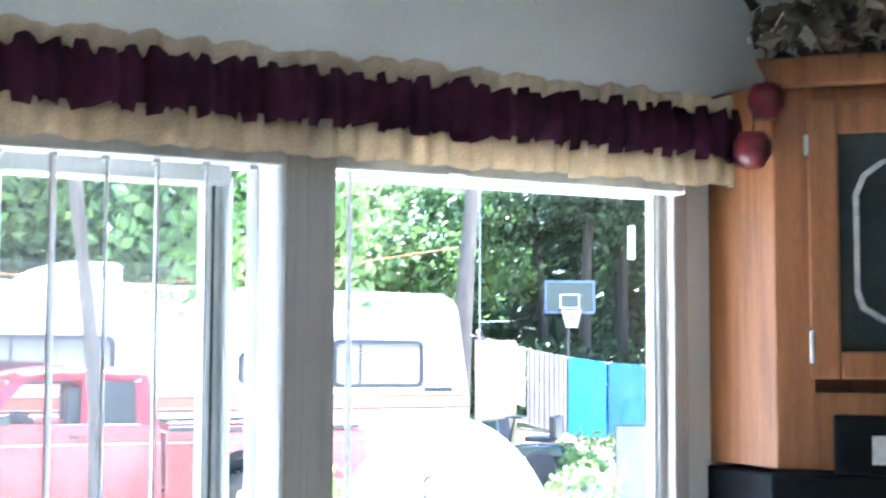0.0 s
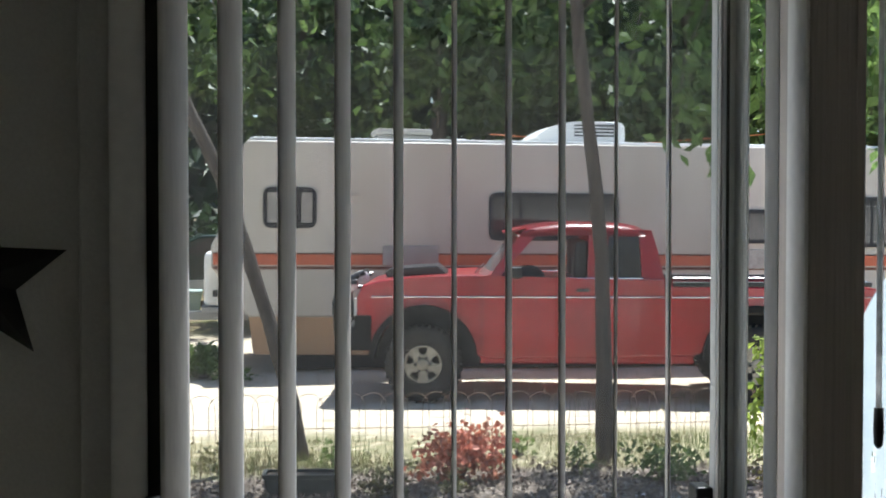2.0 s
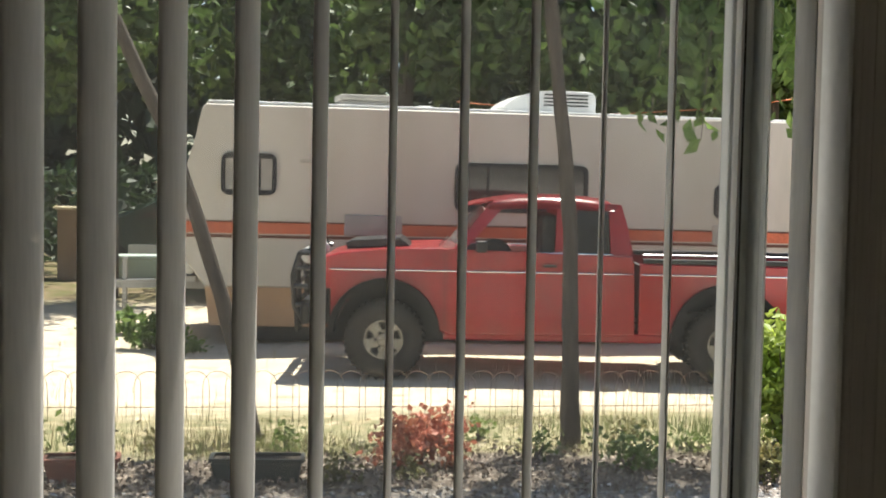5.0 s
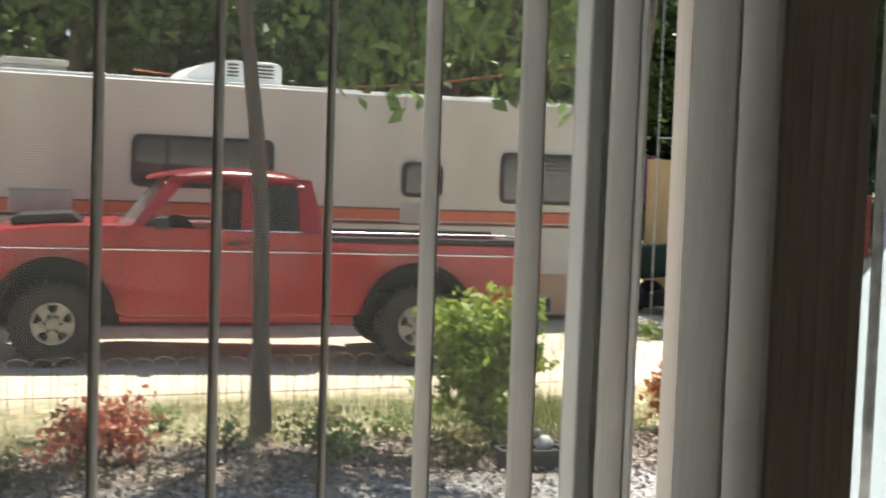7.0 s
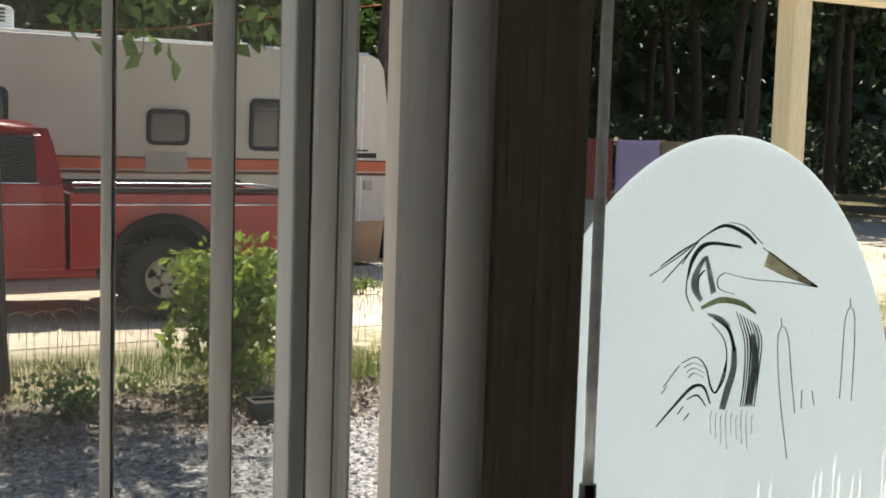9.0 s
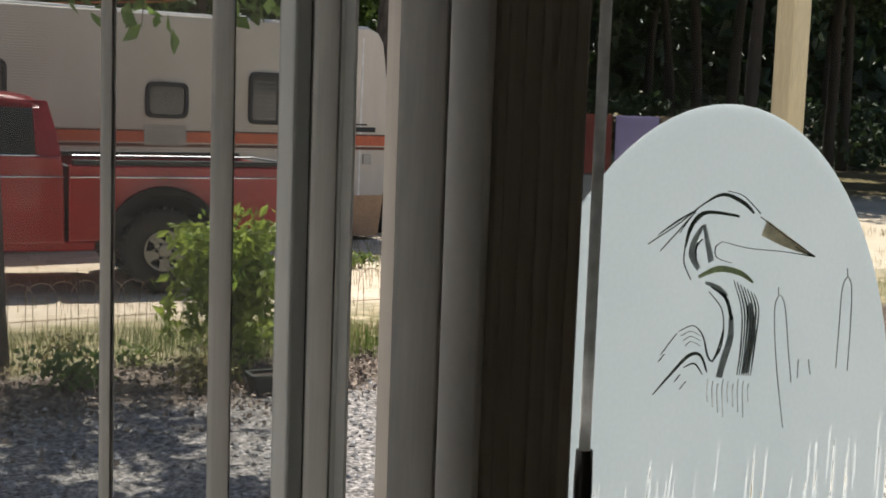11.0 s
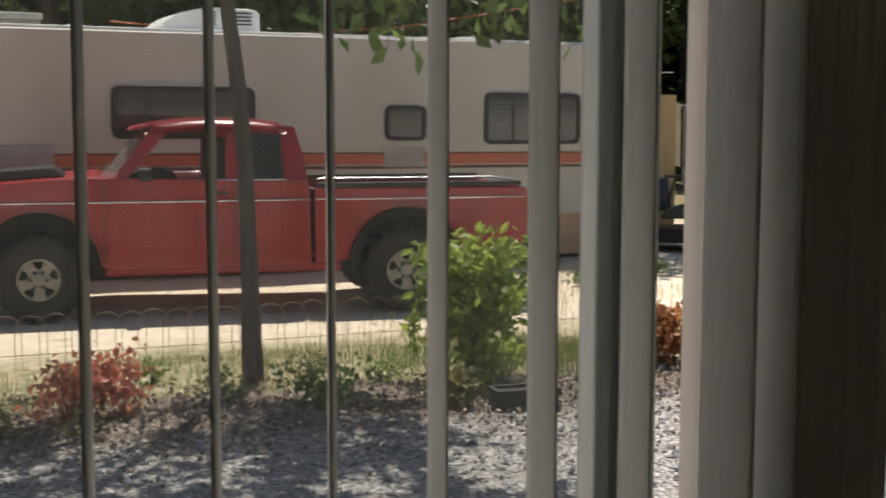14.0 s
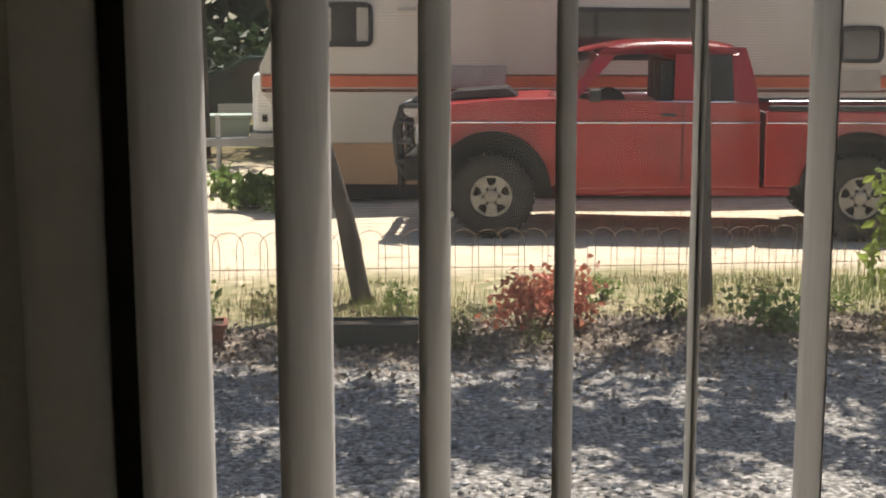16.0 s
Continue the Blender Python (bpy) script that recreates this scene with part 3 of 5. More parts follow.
def ribbon(name, pts, widths, material, label=""):
    """A flat stroke along (x, z) points, a little proud of the film."""
    bm = bmesh.new()
    # a smooth curve through the points
    n, out, wd = len(pts), [], []
    for i in range(n - 1):
        p = [Vector(pts[max(0, min(n - 1, j))]) for j in (i - 1, i, i + 1, i + 2)]
        for s in range(6):
            t = s / 6
            out.append(0.5 * (2 * p[1] + (p[2] - p[0]) * t + (2 * p[0] - 5 * p[1] + 4 * p[2] - p[3]) * t * t + (3 * p[1] - p[0] - 3 * p[2] + p[3]) * t ** 3))
            wd.append(widths[i] * (1 - t) + widths[i + 1] * t)
    out.append(Vector(pts[-1]))
    wd.append(widths[-1])
    rows = []
    for i, p in enumerate(out):
        d = (out[min(i + 1, len(out) - 1)] - out[max(i - 1, 0)]).normalized()
        e = Vector((-d.y, d.x)) * wd[i] / 2
        rows.append([bm.verts.new((q.x, y, q.y)) for q in (p + e, p - e) for y in (-0.0032, -0.0022)])
    for a, b in zip(rows, rows[1:]):
        for i, j in ((0, 2), (2, 3), (3, 1), (1, 0)):
            bm.faces.new((a[i], a[j], b[j], b[i]))
    part(name, bm, material, film, label)


def cut(points):
    """The pattern's own drawing units to metres on the pane."""
    out = []
    for u, v in points:
        u, v = u - 1300, v - 480
        k = 1 - 3.1877e-4 * u - 6.7363e-5 * v
        out.append(((7.4365e-4 * u + 4.5545e-5 * v + 0.010541) / k, (1.7111 - 5.7127e-4 * u - 6.6527e-4 * v) / k))
    return out


def stroke(pts, widths, material=None, name="stroke", label=""):
    ribbon(name, cut(pts), [w * 0.00068 for w in widths], material or M_CLEAR, label)


stroke([(1150, 456), (1205, 420), (1250, 385), (1285, 369), (1320, 384), (1338, 402)], [1, 1.3, 1.5, 5, 6, 3])
stroke([(1172, 468), (1205, 432), (1236, 397)], [0.8, 1.2, 0.8])
stroke([(1168, 440), (1205, 414), (1236, 396)], [0.8, 2.4, 0.8])
stroke([(1207, 436), (1222, 414), (1234, 400)], [0.7, 1.5, 0.7])
stroke([(1292, 363), (1320, 372), (1350, 403)], [0.8, 1.2, 0.8])
stroke([(1216, 462), (1225, 430), (1240, 408), (1260, 400), (1300, 405), (1312, 408)], [2, 6, 7, 5, 4, 3])
stroke([(1356, 428), (1395, 452), (1440, 477)], [24, 17, 2], M_TAN_CUT, "wedge", "tan half-clear wedge")
stroke([(1350, 409), (1390, 440), (1445, 479)], [0.8, 1.2, 2.4])
stroke([(1400, 452), (1420, 468), (1445, 479)], [0.8, 1.4, 1])
stroke([(1282, 452), (1330, 464), (1390, 470), (1445, 479)], [0.8, 1.2, 1.2, 2])
stroke([(1282, 452), (1270, 462), (1272, 480), (1298, 490)], [0.7, 1, 1, 0.6])
stroke([(1248, 424), (1233, 450), (1228, 475), (1240, 500)], [4, 9, 11, 7], M_GREY_CUT, "band", "grey half-clear band")
stroke([(1250, 422), (1256, 455), (1262, 487)], [5, 8, 10], M_GREY_CUT, "band")
stroke([(1247, 447), (1235, 463), (1236, 492)], [1, 3.5, 1.2])
stroke([(1216, 460), (1214, 490), (1226, 519)], [1, 1.3, 0.8])
stroke([(1240, 514), (1275, 500), (1312, 507), (1336, 524)], [4, 9, 8, 3], M_GREEN_CUT, "band", "greenish half-clear band")
stroke([(1252, 524), (1275, 534), (1290, 548)], [4, 7, 5], M_GREY_CUT, "band")
stroke([(1262, 532), (1288, 552), (1298, 590)], [1, 5, 6])
stroke([(1297, 582), (1296, 620), (1284, 660), (1275, 692)], [7, 11, 12, 11], M_GREY_CUT, "band")
stroke([(1258, 540), (1280, 570), (1284, 605), (1278, 640), (1264, 664)], [0.8, 1.2, 1.2, 2, 1])
for k in range(7):
    stroke([(1302 + 6 * k, 520 + 4 * k), (1316 + 5 * k, 575), (1314 + 4 * k, 640), (1307 + 4 * k, 688)], [0.6, 1.0 + 0.8 * (k % 3), 2.0 - 1.1 * (k % 2), 0.7])
stroke([(1330, 560), (1334, 610), (1322, 684)], [6, 14, 10], M_GREY_CUT, "band")
stroke([(1158, 722), (1186, 690), (1222, 653), (1243, 653), (1254, 682)], [0.7, 3, 5, 4, 1.4])
stroke([(1205, 610), (1230, 600), (1247, 618), (1255, 652), (1264, 662), (1275, 638), (1283, 608)], [0.7, 1.3, 1.5, 2.6, 2.2, 2, 1])
stroke([(1213, 674), (1232, 667), (1246, 686)], [0.7, 2.6, 0.8])
for k in range(3):
    stroke([(1208 + 4 * k, 618 + 9 * k), (1226, 610 + 9 * k), (1243, 618 + 9 * k)], [0.5, 0.8, 0.5])
for u, v in ((1172, 652), (1182, 638), (1190, 628), (1168, 664), (1196, 700), (1206, 712)):
    stroke([(u, v), (u + 6, v - 8), (u + 11, v - 14)], [0.4, 0.9, 0.4])
for k in range(9):
    stroke([(1256 + 9 * k, 694 + 4 * (k % 3)), (1254 + 9 * k, 715), (1255 + 9 * k, 735 + 9 * (k % 4))], [0.3, 0.8, 0.3], M_WHITE_CUT, "fine_stroke")
for pts in ([(1381, 533), (1381, 540), (1382, 547)], [(1374, 610), (1375, 565), (1384, 547), (1393, 570), (1398, 640), (1403, 700)], [(1374, 610), (1378, 680), (1388, 780)], [(1503, 500), (1503, 508), (1504, 516)],
            [(1482, 675), (1488, 600), (1493, 540), (1502, 516), (1510, 532), (1508, 600), (1502, 680)], [(1416, 660), (1415, 675), (1414, 692)], [(1434, 660), (1435, 672), (1437, 686)]):
    ribbon("reed", cut(pts), [0.0003] + [0.0006] * (len(pts) - 2) + [0.0003], M_GREY_CUT)
rg = random.Random(5)

# ---- vertical blind: headrail, vanes, wand ----
rail = thing("blind_headrail", pose(0, 0, 2.3), "white headrail of a vertical blind", "blind rail")
part("channel", boxes((-0.8, 1.0, -0.024, 0.028, -0.03, 0.012), bevel=0.004), M_VINYL, rail)
for x in (-0.6, 0.5):
    part("valance_clip", boxes((x, x + 0.03, -0.03, -0.0245, -0.026, 0.008), bevel=0.001), M_VINYL, rail)
for x in (-0.8055, 1.0005):
    part("end_cap", boxes((x, x + 0.005, -0.026, 0.03, -0.032, 0.014), bevel=0.001), M_VINYL, rail, "white end cap")
PITCH = 0.0786
TURN = (22, 20, 16, 16.5, 13, 9.5, 14, 17, 14, 13.6, 16, 8)
bm = bmesh.new()
rows = []
for z in (0.0, -0.02, -0.9, -1.88, -1.9):
    hw = 0.0445 if z > -1.89 else 0.043
    rows.append([bm.verts.new((0.0045 * (1 - (2 * j / 8 - 1) ** 2) + o, (2 * j / 8 - 1) * hw, z)) for o in (0, 0.0011) for j in range(9)])
for a, b in zip(rows, rows[1:]):
    for j in range(8):
        bm.faces.new((a[j], a[j + 1], b[j + 1], b[j]))
        bm.faces.new((a[j + 9], b[j + 9], b[j + 10], a[j + 10]))
    bm.faces.new((a[0], b[0], b[9], a[9]))
    bm.faces.new((a[8], a[17], b[17], b[8]))
first = thing("blind_vane", pose((0 - 9) * PITCH, 0, 2.262, 0, 0, -TURN[0]), "grey curved vinyl vane hanging from the headrail", "blind vane", "vanes of the vertical blind")
part("vane", bm, M_SLAT, first, smooth=True)
part("hanger", boxes((-0.006, 0.008, -0.006, 0.006, 0.0, 0.03), bevel=0.001), M_VINYL, first)
for i in range(1, 12):
    copy_thing(first, pose((i - 9) * PITCH, 0, 2.262, rg.uniform(-0.15, 0.15), rg.uniform(-0.12, 0.12), -TURN[i]))
wand = thing("blind_wand", pose(0.326, 0.0, 2.27), "clear grey blind wand with a dark ribbed grip", "blind wand")
part("rod", tube(bmesh.new(), [(0, 0, 0), (0, 0, -0.7)], 0.0048, 10), M_WAND, wand, smooth=True)
part("grip", lathe(bmesh.new(), [(0.003, -0.7), (0.0072, -0.7), (0.008, -0.735), (0.0068, -0.755), (0.003, -0.761)], 12, axis="z"), M_BLACK, wand, "dark grip", smooth=True)

# ---- ruffled valance ----
val = thing("valance", pose(0, -0.085, 2.38), "burgundy ruffled valance with cream lace frills on a rod", "valance")


def ruffle(z0, z1, amp, seed, y=0.0, x0=-0.98, x1=1.065, edge=0.006, rows=7, belly=0.0):
    bm = bmesh.new()
    rn = random.Random(seed)
    n = 560
    ph, y_off = 0.0, []
    for i in range(n + 1):
        ph += rn.uniform(0.25, 0.95)
        y_off.append(amp * (math.sin(ph) + 0.4 * math.sin(ph * 0.37 + seed)))
    g = []
    for back in (0, 1):
        gg = []
        for r in range(rows):
            f = r / (rows - 1)
            row = []
            for i in range(n + 1):
                x = x0 + (x1 - x0) * i / n
                wob = edge * (0.8 * noise.noise((x * 9, seed, 0)) + 1.0 * abs(math.sin(x * 34 + 3 * noise.noise((x * 5, seed, 3)))) - 0.45)
                z = z0 + (z1 - z0) * f + wob * (2 * f - 1)
                row.append(bm.verts.new((x, y - (0.012 + belly * math.sin(math.pi * f)) + y_off[i] * (0.35 + 0.65 * abs(2 * f - 1)) + back * 0.0015, z)))
            gg.append(row)
        g.append(gg)
    for gg in g:
        for a, b in zip(gg, gg[1:]):
            for i in range(n):
                bm.faces.new((a[i], a[i + 1], b[i + 1], b[i]))
    for r in (0, rows - 1):
        for i in range(n):
            bm.faces.new((g[0][r][i], g[1][r][i], g[1][r][i + 1], g[0][r][i + 1]))
    return bm


part("gathered_band", ruffle(-0.052, 0.036, 0.012, 2, belly=0.016, edge=0.013), M_BURG, val, "burgundy gathered band", smooth=True)
part("lower_frill", ruffle(-0.1, -0.046, 0.009, 7, edge=0.007, rows=4, y=0.004), M_CREAM, val, "cream lace frill", smooth=True)
part("upper_frill", ruffle(0.03, 0.062, 0.006, 11, edge=0.011, rows=4, y=0.004), M_CREAM, val, "cream lace frill", smooth=True)
part("rod", tube(bmesh.new(), [(-1.0, 0.0, 0), (1.07, 0.0, 0), (1.075, 0.06, 0), (1.075, 0.145, 0)], 0.009, 8), M_VINYL, val)

# ---- corner cupboard, right of the door ----
cup = thing("corner_cupboard", pose(1.125, -0.13, 1.76), "honey oak corner wall cupboard with a leaded glass door", "cupboard")
R2 = math.sqrt(0.5)
part("side_panel", boxes((0.0, 0.018, 0.0, 0.19, 0, 0.715), bevel=0.002), M_OAK, cup)
diag = pose(0, 0, 0, 0, 0, -45)


def turned(bm, m=diag):
    bm.transform(m)
    return bm


part("face_frame", turned(boxes((0.0, 0.07, 0.0, 0.02, 0.0, 0.715), (0.55, 0.62, 0.0, 0.02, 0.0, 0.715), (0.07, 0.55, 0.0, 0.02, 0.0, 0.14), (0.07, 0.55, 0.0, 0.02, 0.65, 0.715), bevel=0.002)), M_OAK, cup)
dr = part("door", turned(boxes((0.062, 0.115, -0.02, -0.001, 0.165, 0.67), bevel=0.004)), M_OAK, cup)
for q in ((0.5, 0.556, -0.02, -0.001, 0.165, 0.67), (0.1155, 0.4995, -0.0195, -0.001, 0.165, 0.215), (0.1155, 0.4995, -0.0195, -0.001, 0.61, 0.67)):
    part("door_rail", turned(boxes(q, bevel=0.004)), M_OAK, dr)
part("pane", turned(boxes((0.112, 0.503, -0.012, -0.007, 0.212, 0.613))), M_DARKGLASS, dr, "smoky glass")
bm = bmesh.new()
arch = [(0.15, 0.29), (0.14, 0.32), (0.14, 0.5), (0.155, 0.535), (0.19, 0.56), (0.42, 0.56), (0.455, 0.535), (0.47, 0.5), (0.47, 0.32), (0.455, 0.29), (0.42, 0.265), (0.19, 0.265)]
ring_frame(bm, arch, [(0.305 + (x - 0.305) * 0.94, 0.413 + (z - 0.413) * 0.95) for x, z in arch], -0.016, -0.012)
part("lead_strip", turned(bm), M_LEAD, dr, "bright lead strip")
part("handle", turned(tube(bmesh.new(), [(0.066, -0.02, 0.19), (0.066, -0.042, 0.195), (0.066, -0.042, 0.25), (0.066, -0.02, 0.255)], 0.005)), M_CHROME, dr, "brass-toned pull")
part("hinge", turned(boxes((0.055, 0.064, -0.023, -0.004, 0.57, 0.61), bevel=0.001)), M_CHROME, dr)
part("crown", turned(prism(bmesh.new(), [(0.0, 0.7), (0.64, 0.7), (0.65, 0.718), (0.66, 0.73), (0.67, 0.752), (-0.03, 0.752), (-0.02, 0.73), (-0.01, 0.718)], -0.04, 0.02, bevel=0.005)), M_OAK, cup, "oak crown moulding")
part("back_body", prism(bmesh.new(), [(0.02, 0.01), (1.15, 0.01), (1.15, 0.71), (0.02, 0.71)], 0.012, 0.185), M_OAK, cup)
app = thing("microwave_oven", pose(1.125, -0.13, 1.4), "black microwave oven hung close below the oak cupboard", "microwave")
part("housing", turned(boxes((-0.012, 0.66, -0.05, 0.16, 0.0, 0.356), bevel=0.008)), M_APPL, app)
part("side_cover", boxes((-0.012, 0.16, 0.0, 0.186, 0.02, 0.352), bevel=0.004), M_APPL, app)
part("display", turned(boxes((0.46, 0.58, -0.056, -0.05, 0.12, 0.3), bevel=0.001)), M_DARKGLASS, app)
ck = thing("table_clock", pose(1.125, -0.13, 1.757), "small black clock with a pale face on the microwave", "clock")
part("case", turned(boxes((0.1, 0.3, -0.048, -0.022, 0.0, 0.105), bevel=0.004)), M_APPL, ck)
part("face", turned(boxes((0.165, 0.28, -0.051, -0.048, 0.02, 0.07), bevel=0.001)), M_CURTAIN, ck, "pale grey face")
setting(link("counter", boxes((1.11, 2.3, -0.55, 0.06, 1.16, 1.2), (1.11, 2.3, -0.5, 0.06, FL, 1.16), bevel=0.004), M_APPL), "black worktop under the cupboard", "counter")
rngA = np.random.default_rng(8)
wr = thing("dried_garland", pose(1.12, -0.12, 2.513), "dark dried foliage garland with tan flowers on the cupboard", "garland")
pts, _ = clumps(rngA, 56, 26, (0.16, -0.14, 0.1), (0.38, 0.16, 0.14), (0.025, 0.025, 0.025), 0.2)
pts[:, 2] = np.maximum(pts[:, 2], 0.012)
leaf_mesh("foliage", pts, 0.032, M_WREATH, wr, 3)
part("flower", lathe(bmesh.new(), [(0.008, 0.0), (0.03, 0.02), (0.036, 0.05), (0.02, 0.08), (0.006, 0.085)], 12, (0.03, -0.1, 0.03), "z"), M_CREAM, wr, "tan cloth flower", smooth=True)
part("ribbon", tube(bmesh.new(), [(-0.06, -0.02, 0.03), (0.0, -0.05, 0.05), (0.07, -0.09, 0.075), (0.13, -0.13, 0.08), (0.2, -0.2, 0.06)], [0.006, 0.011, 0.012, 0.011, 0.006]), M_TWINE, wr, "pale ribbon")
for x, y, z in ((1.1, -0.14, 2.435), (1.075, -0.13, 2.345)):
    ap = thing("hanging_apple", pose(x, y, z), "dark red decorative apple hanging beside the valance", "ornament", "hanging apples")
    part("fruit", lathe(bmesh.new(), [(0.005, -0.03), (0.02, -0.034), (0.034, -0.01), (0.035, 0.012), (0.024, 0.03), (0.007, 0.025)], 18, axis="z"), M_APPLE, ap, smooth=True)
    part("stem", tube(bmesh.new(), [(0, 0, 0.025), (0.004, 0, 0.05), (0.0, 0.0, 0.1)], 0.002, 6), M_WREATH, ap)
bm = bmesh.new()
star = [((0.13 if i % 2 == 0 else 0.055) * math.sin(math.pi * i / 5), (0.13 if i % 2 == 0 else 0.055) * math.cos(math.pi * i / 5)) for i in range(10)]
c0, c1 = bm.verts.new((0, -0.022, 0)), bm.verts.new((0, 0.0, 0))
sv = [bm.verts.new((x, 0.0, z)) for x, z in star]
for i in range(10):
    bm.faces.new((sv[i], sv[(i + 1) % 10], c0))
    bm.faces.new((sv[(i + 1) % 10], sv[i], c1))
so = thing("wall_star", pose(-0.986, 0.058, 1.768), "dark metal five-pointed star hanging on the wall", "wall star")
part("star", bm, M_BLACK, so)

# ---- pickup truck ----
AX = math.degrees(math.atan2(-0.47, 3.156))
truck = thing("pickup_truck", pose(0.73, 10.83, 0, 0, 0, AX), "red lifted pickup truck with black brush guard and dusty tyres", "pickup truck")
WB, TW = 3.19, 1.68


def arc(cx, r, a0, a1, n=10, cz=0.38, sz=1.0):
    return [(cx + r * math.cos(radians(a0 + (a1 - a0) * i / n)), cz + sz * r * math.sin(radians(a0 + (a1 - a0) * i / n))) for i in range(n + 1)]


low = 0.42
prof = [(-0.58, 0.62), (-0.64, 0.78), (-0.64, 1.02), (-0.58, 1.13), (-0.4, 1.18), (0.0, 1.21), (0.5, 1.235), (0.62, 1.2), (2.3, 1.19), (2.32, 1.13)]
prof += [(2.34, 0.44)]
front = prof + [(0.62, low), *arc(0.0, 0.5, 5, 175, 12, 0.42), (-0.55, 0.5)]
part("cab_body", prism(bmesh.new(), front, 0.03, TW - 0.03, bevel=0.025, seg=3, taper=lambda z: 0.03 * abs(z - 0.9)), M_RED, truck)
bedp = [(2.37, 0.46), (2.37, 1.12), (4.3, 1.11), (4.34, 1.08), (4.34, 0.6), (4.1, 0.56), *arc(WB, 0.5, 8, 172, 12, 0.42), (2.6, 0.46)]
part("bed_side", prism(bmesh.new(), bedp, 0.03, 0.1, bevel=0.015, seg=2, taper=lambda z: 0.025 * abs(z - 0.9)), M_RED, truck)
part("bed_side", prism(bmesh.new(), bedp, TW - 0.1, TW - 0.03, bevel=0.015), M_RED, truck)
part("bed_floor", boxes((2.37, 4.3, 0.1, TW - 0.1, 0.6, 0.66), (2.37, 2.41, 0.1, TW - 0.1, 0.66, 1.1)), M_TRUCKDARK, truck)
part("wheel_housing", boxes((WB - 0.48, WB + 0.48, 0.1, 0.38, 0.84, 0.92), bevel=0.02), M_TRUCKDARK, truck)
part("tailgate", boxes((4.3, 4.345, 0.1, TW - 0.1, 0.62, 1.1), bevel=0.012), M_RED, truck)
part("rear_bumper", boxes((4.35, 4.47, 0.06, TW - 0.06, 0.5, 0.64), bevel=0.02), M_FLARE, truck, "black rear bumper")
part("bed_rail", boxes((2.4, 4.28, 0.035, 0.13, 1.12, 1.165), bevel=0.008), M_BLACK, truck, "black bed rail cap")
part("bed_rail", boxes((2.4, 4.28, TW - 0.13, TW - 0.035, 1.12, 1.165), bevel=0.008), M_BLACK, truck, "black bed rail cap")
part("rail_bar", tube(bmesh.new(), [(2.4, 0.09, 1.2), (4.0, 0.09, 1.2), (4.25, 0.09, 1.165)], 0.009), M_STEEL, truck, "bright side bar")
part("tail_lamp", boxes((4.335, 4.352, 0.05, 0.12, 0.8, 1.02), bevel=0.006), M_TAILRED, truck)
# cab above the belt line
bm = bmesh.new()
skin = []
HW = TW / 2 - 0.13
for x, z in ((0.86, 1.628), (0.9, 1.655), (1.0, 1.69), (1.2, 1.718), (1.5, 1.728), (1.8, 1.722), (2.0, 1.705), (2.12, 1.68), (2.18, 1.64)):
    dr_ = min(0.11, z - 1.6)
    half = [(HW - 0.12 * (1 - math.cos(radians(a))), -dr_ * (1 - math.sin(radians(a)))) for a in range(0, 91, 10)] + [(HW * 0.6, 0.008), (HW * 0.3, 0.012)]
    sec = [(-u, w) for u, w in half] + [(0.0, 0.013)] + half[::-1]
    skin.append([bm.verts.new((x + 0.05 * (u / HW) ** 2 * (1 if x < 1.5 else -1), TW / 2 + u, z + w)) for u, w in sec])
for a, b in zip(skin, skin[1:]):
    for j in range(len(a) - 1):
        bm.faces.new((a[j], a[j + 1], b[j + 1], b[j]))
bmesh.ops.solidify(bm, geom=bm.faces[:], thickness=0.03)
part("roof", bm, M_RED, truck, smooth=True)
for s, yy in ((1, 0.06), (-1, TW - 0.06)):
    def side(pts):
        bm = bmesh.new()
        v = []
        for d in (0, 0.05):
            v.append([bm.verts.new((x, yy + s * (max(0, z - 1.19) * 0.2 + d), z)) for x, z in pts])
        bm.faces.new(v[0])
        bm.faces.new(v[1][::-1])
        for i in range(len(pts)):
            j = (i + 1) % len(pts)
            bm.faces.new((v[0][i], v[1][i], v[1][j], v[0][j]))
        return bm
    part("a_pillar", side([(0.62, 1.19), (0.72, 1.19), (1.08, 1.6), (1.12, 1.66), (0.97, 1.66)]), M_RED, truck)
    part("b_pillar", side([(1.58, 1.19), (1.78, 1.19), (1.78, 1.66), (1.6, 1.66)]), M_RED, truck)
    part("c_pillar", side([(2.1, 1.19), (2.31, 1.19), (2.26, 1.45), (2.2, 1.66), (2.08, 1.66)]), M_RED, truck)
    part("roof_edge", side([(0.98, 1.61), (2.16, 1.61), (2.18, 1.665), (1.0, 1.665)]), M_RED, truck)
    part("window_trim", tube(bmesh.new(), [(0.7, yy - s * 0.004, 1.197), (2.12, yy - s * 0.004, 1.197)], 0.011, 12), M_BELT, truck, "bright belt moulding", smooth=True)
    part("inner_sill", tube(bmesh.new(), [(0.75, yy + s * 0.055, 1.195), (1.58, yy + s * 0.055, 1.195)], 0.011, 12), M_BELT, truck, "bright window sill", smooth=True)
    part("quarter_window", side([(1.785, 1.2), (2.095, 1.2), (2.075, 1.6), (1.785, 1.6)]), M_RVWIN, truck, "dark quarter window")
bm = bmesh.new()
bm.faces.new([bm.verts.new(p) for p in ((0.62, 0.1, 1.215), (0.52, 0.45, 1.225), (0.52, TW - 0.45, 1.225), (0.62, TW - 0.1, 1.215), (0.97, TW - 0.19, 1.63), (0.9, TW - 0.45, 1.64), (0.9, 0.45, 1.64), (0.97, 0.19, 1.63))])
part("windshield", bm, M_SHIELD, truck).visible_shadow = False
part("rear_window", boxes((2.17, 2.18, 0.2, TW - 0.2, 1.22, 1.6)), M_TRUCKGLASS, truck)
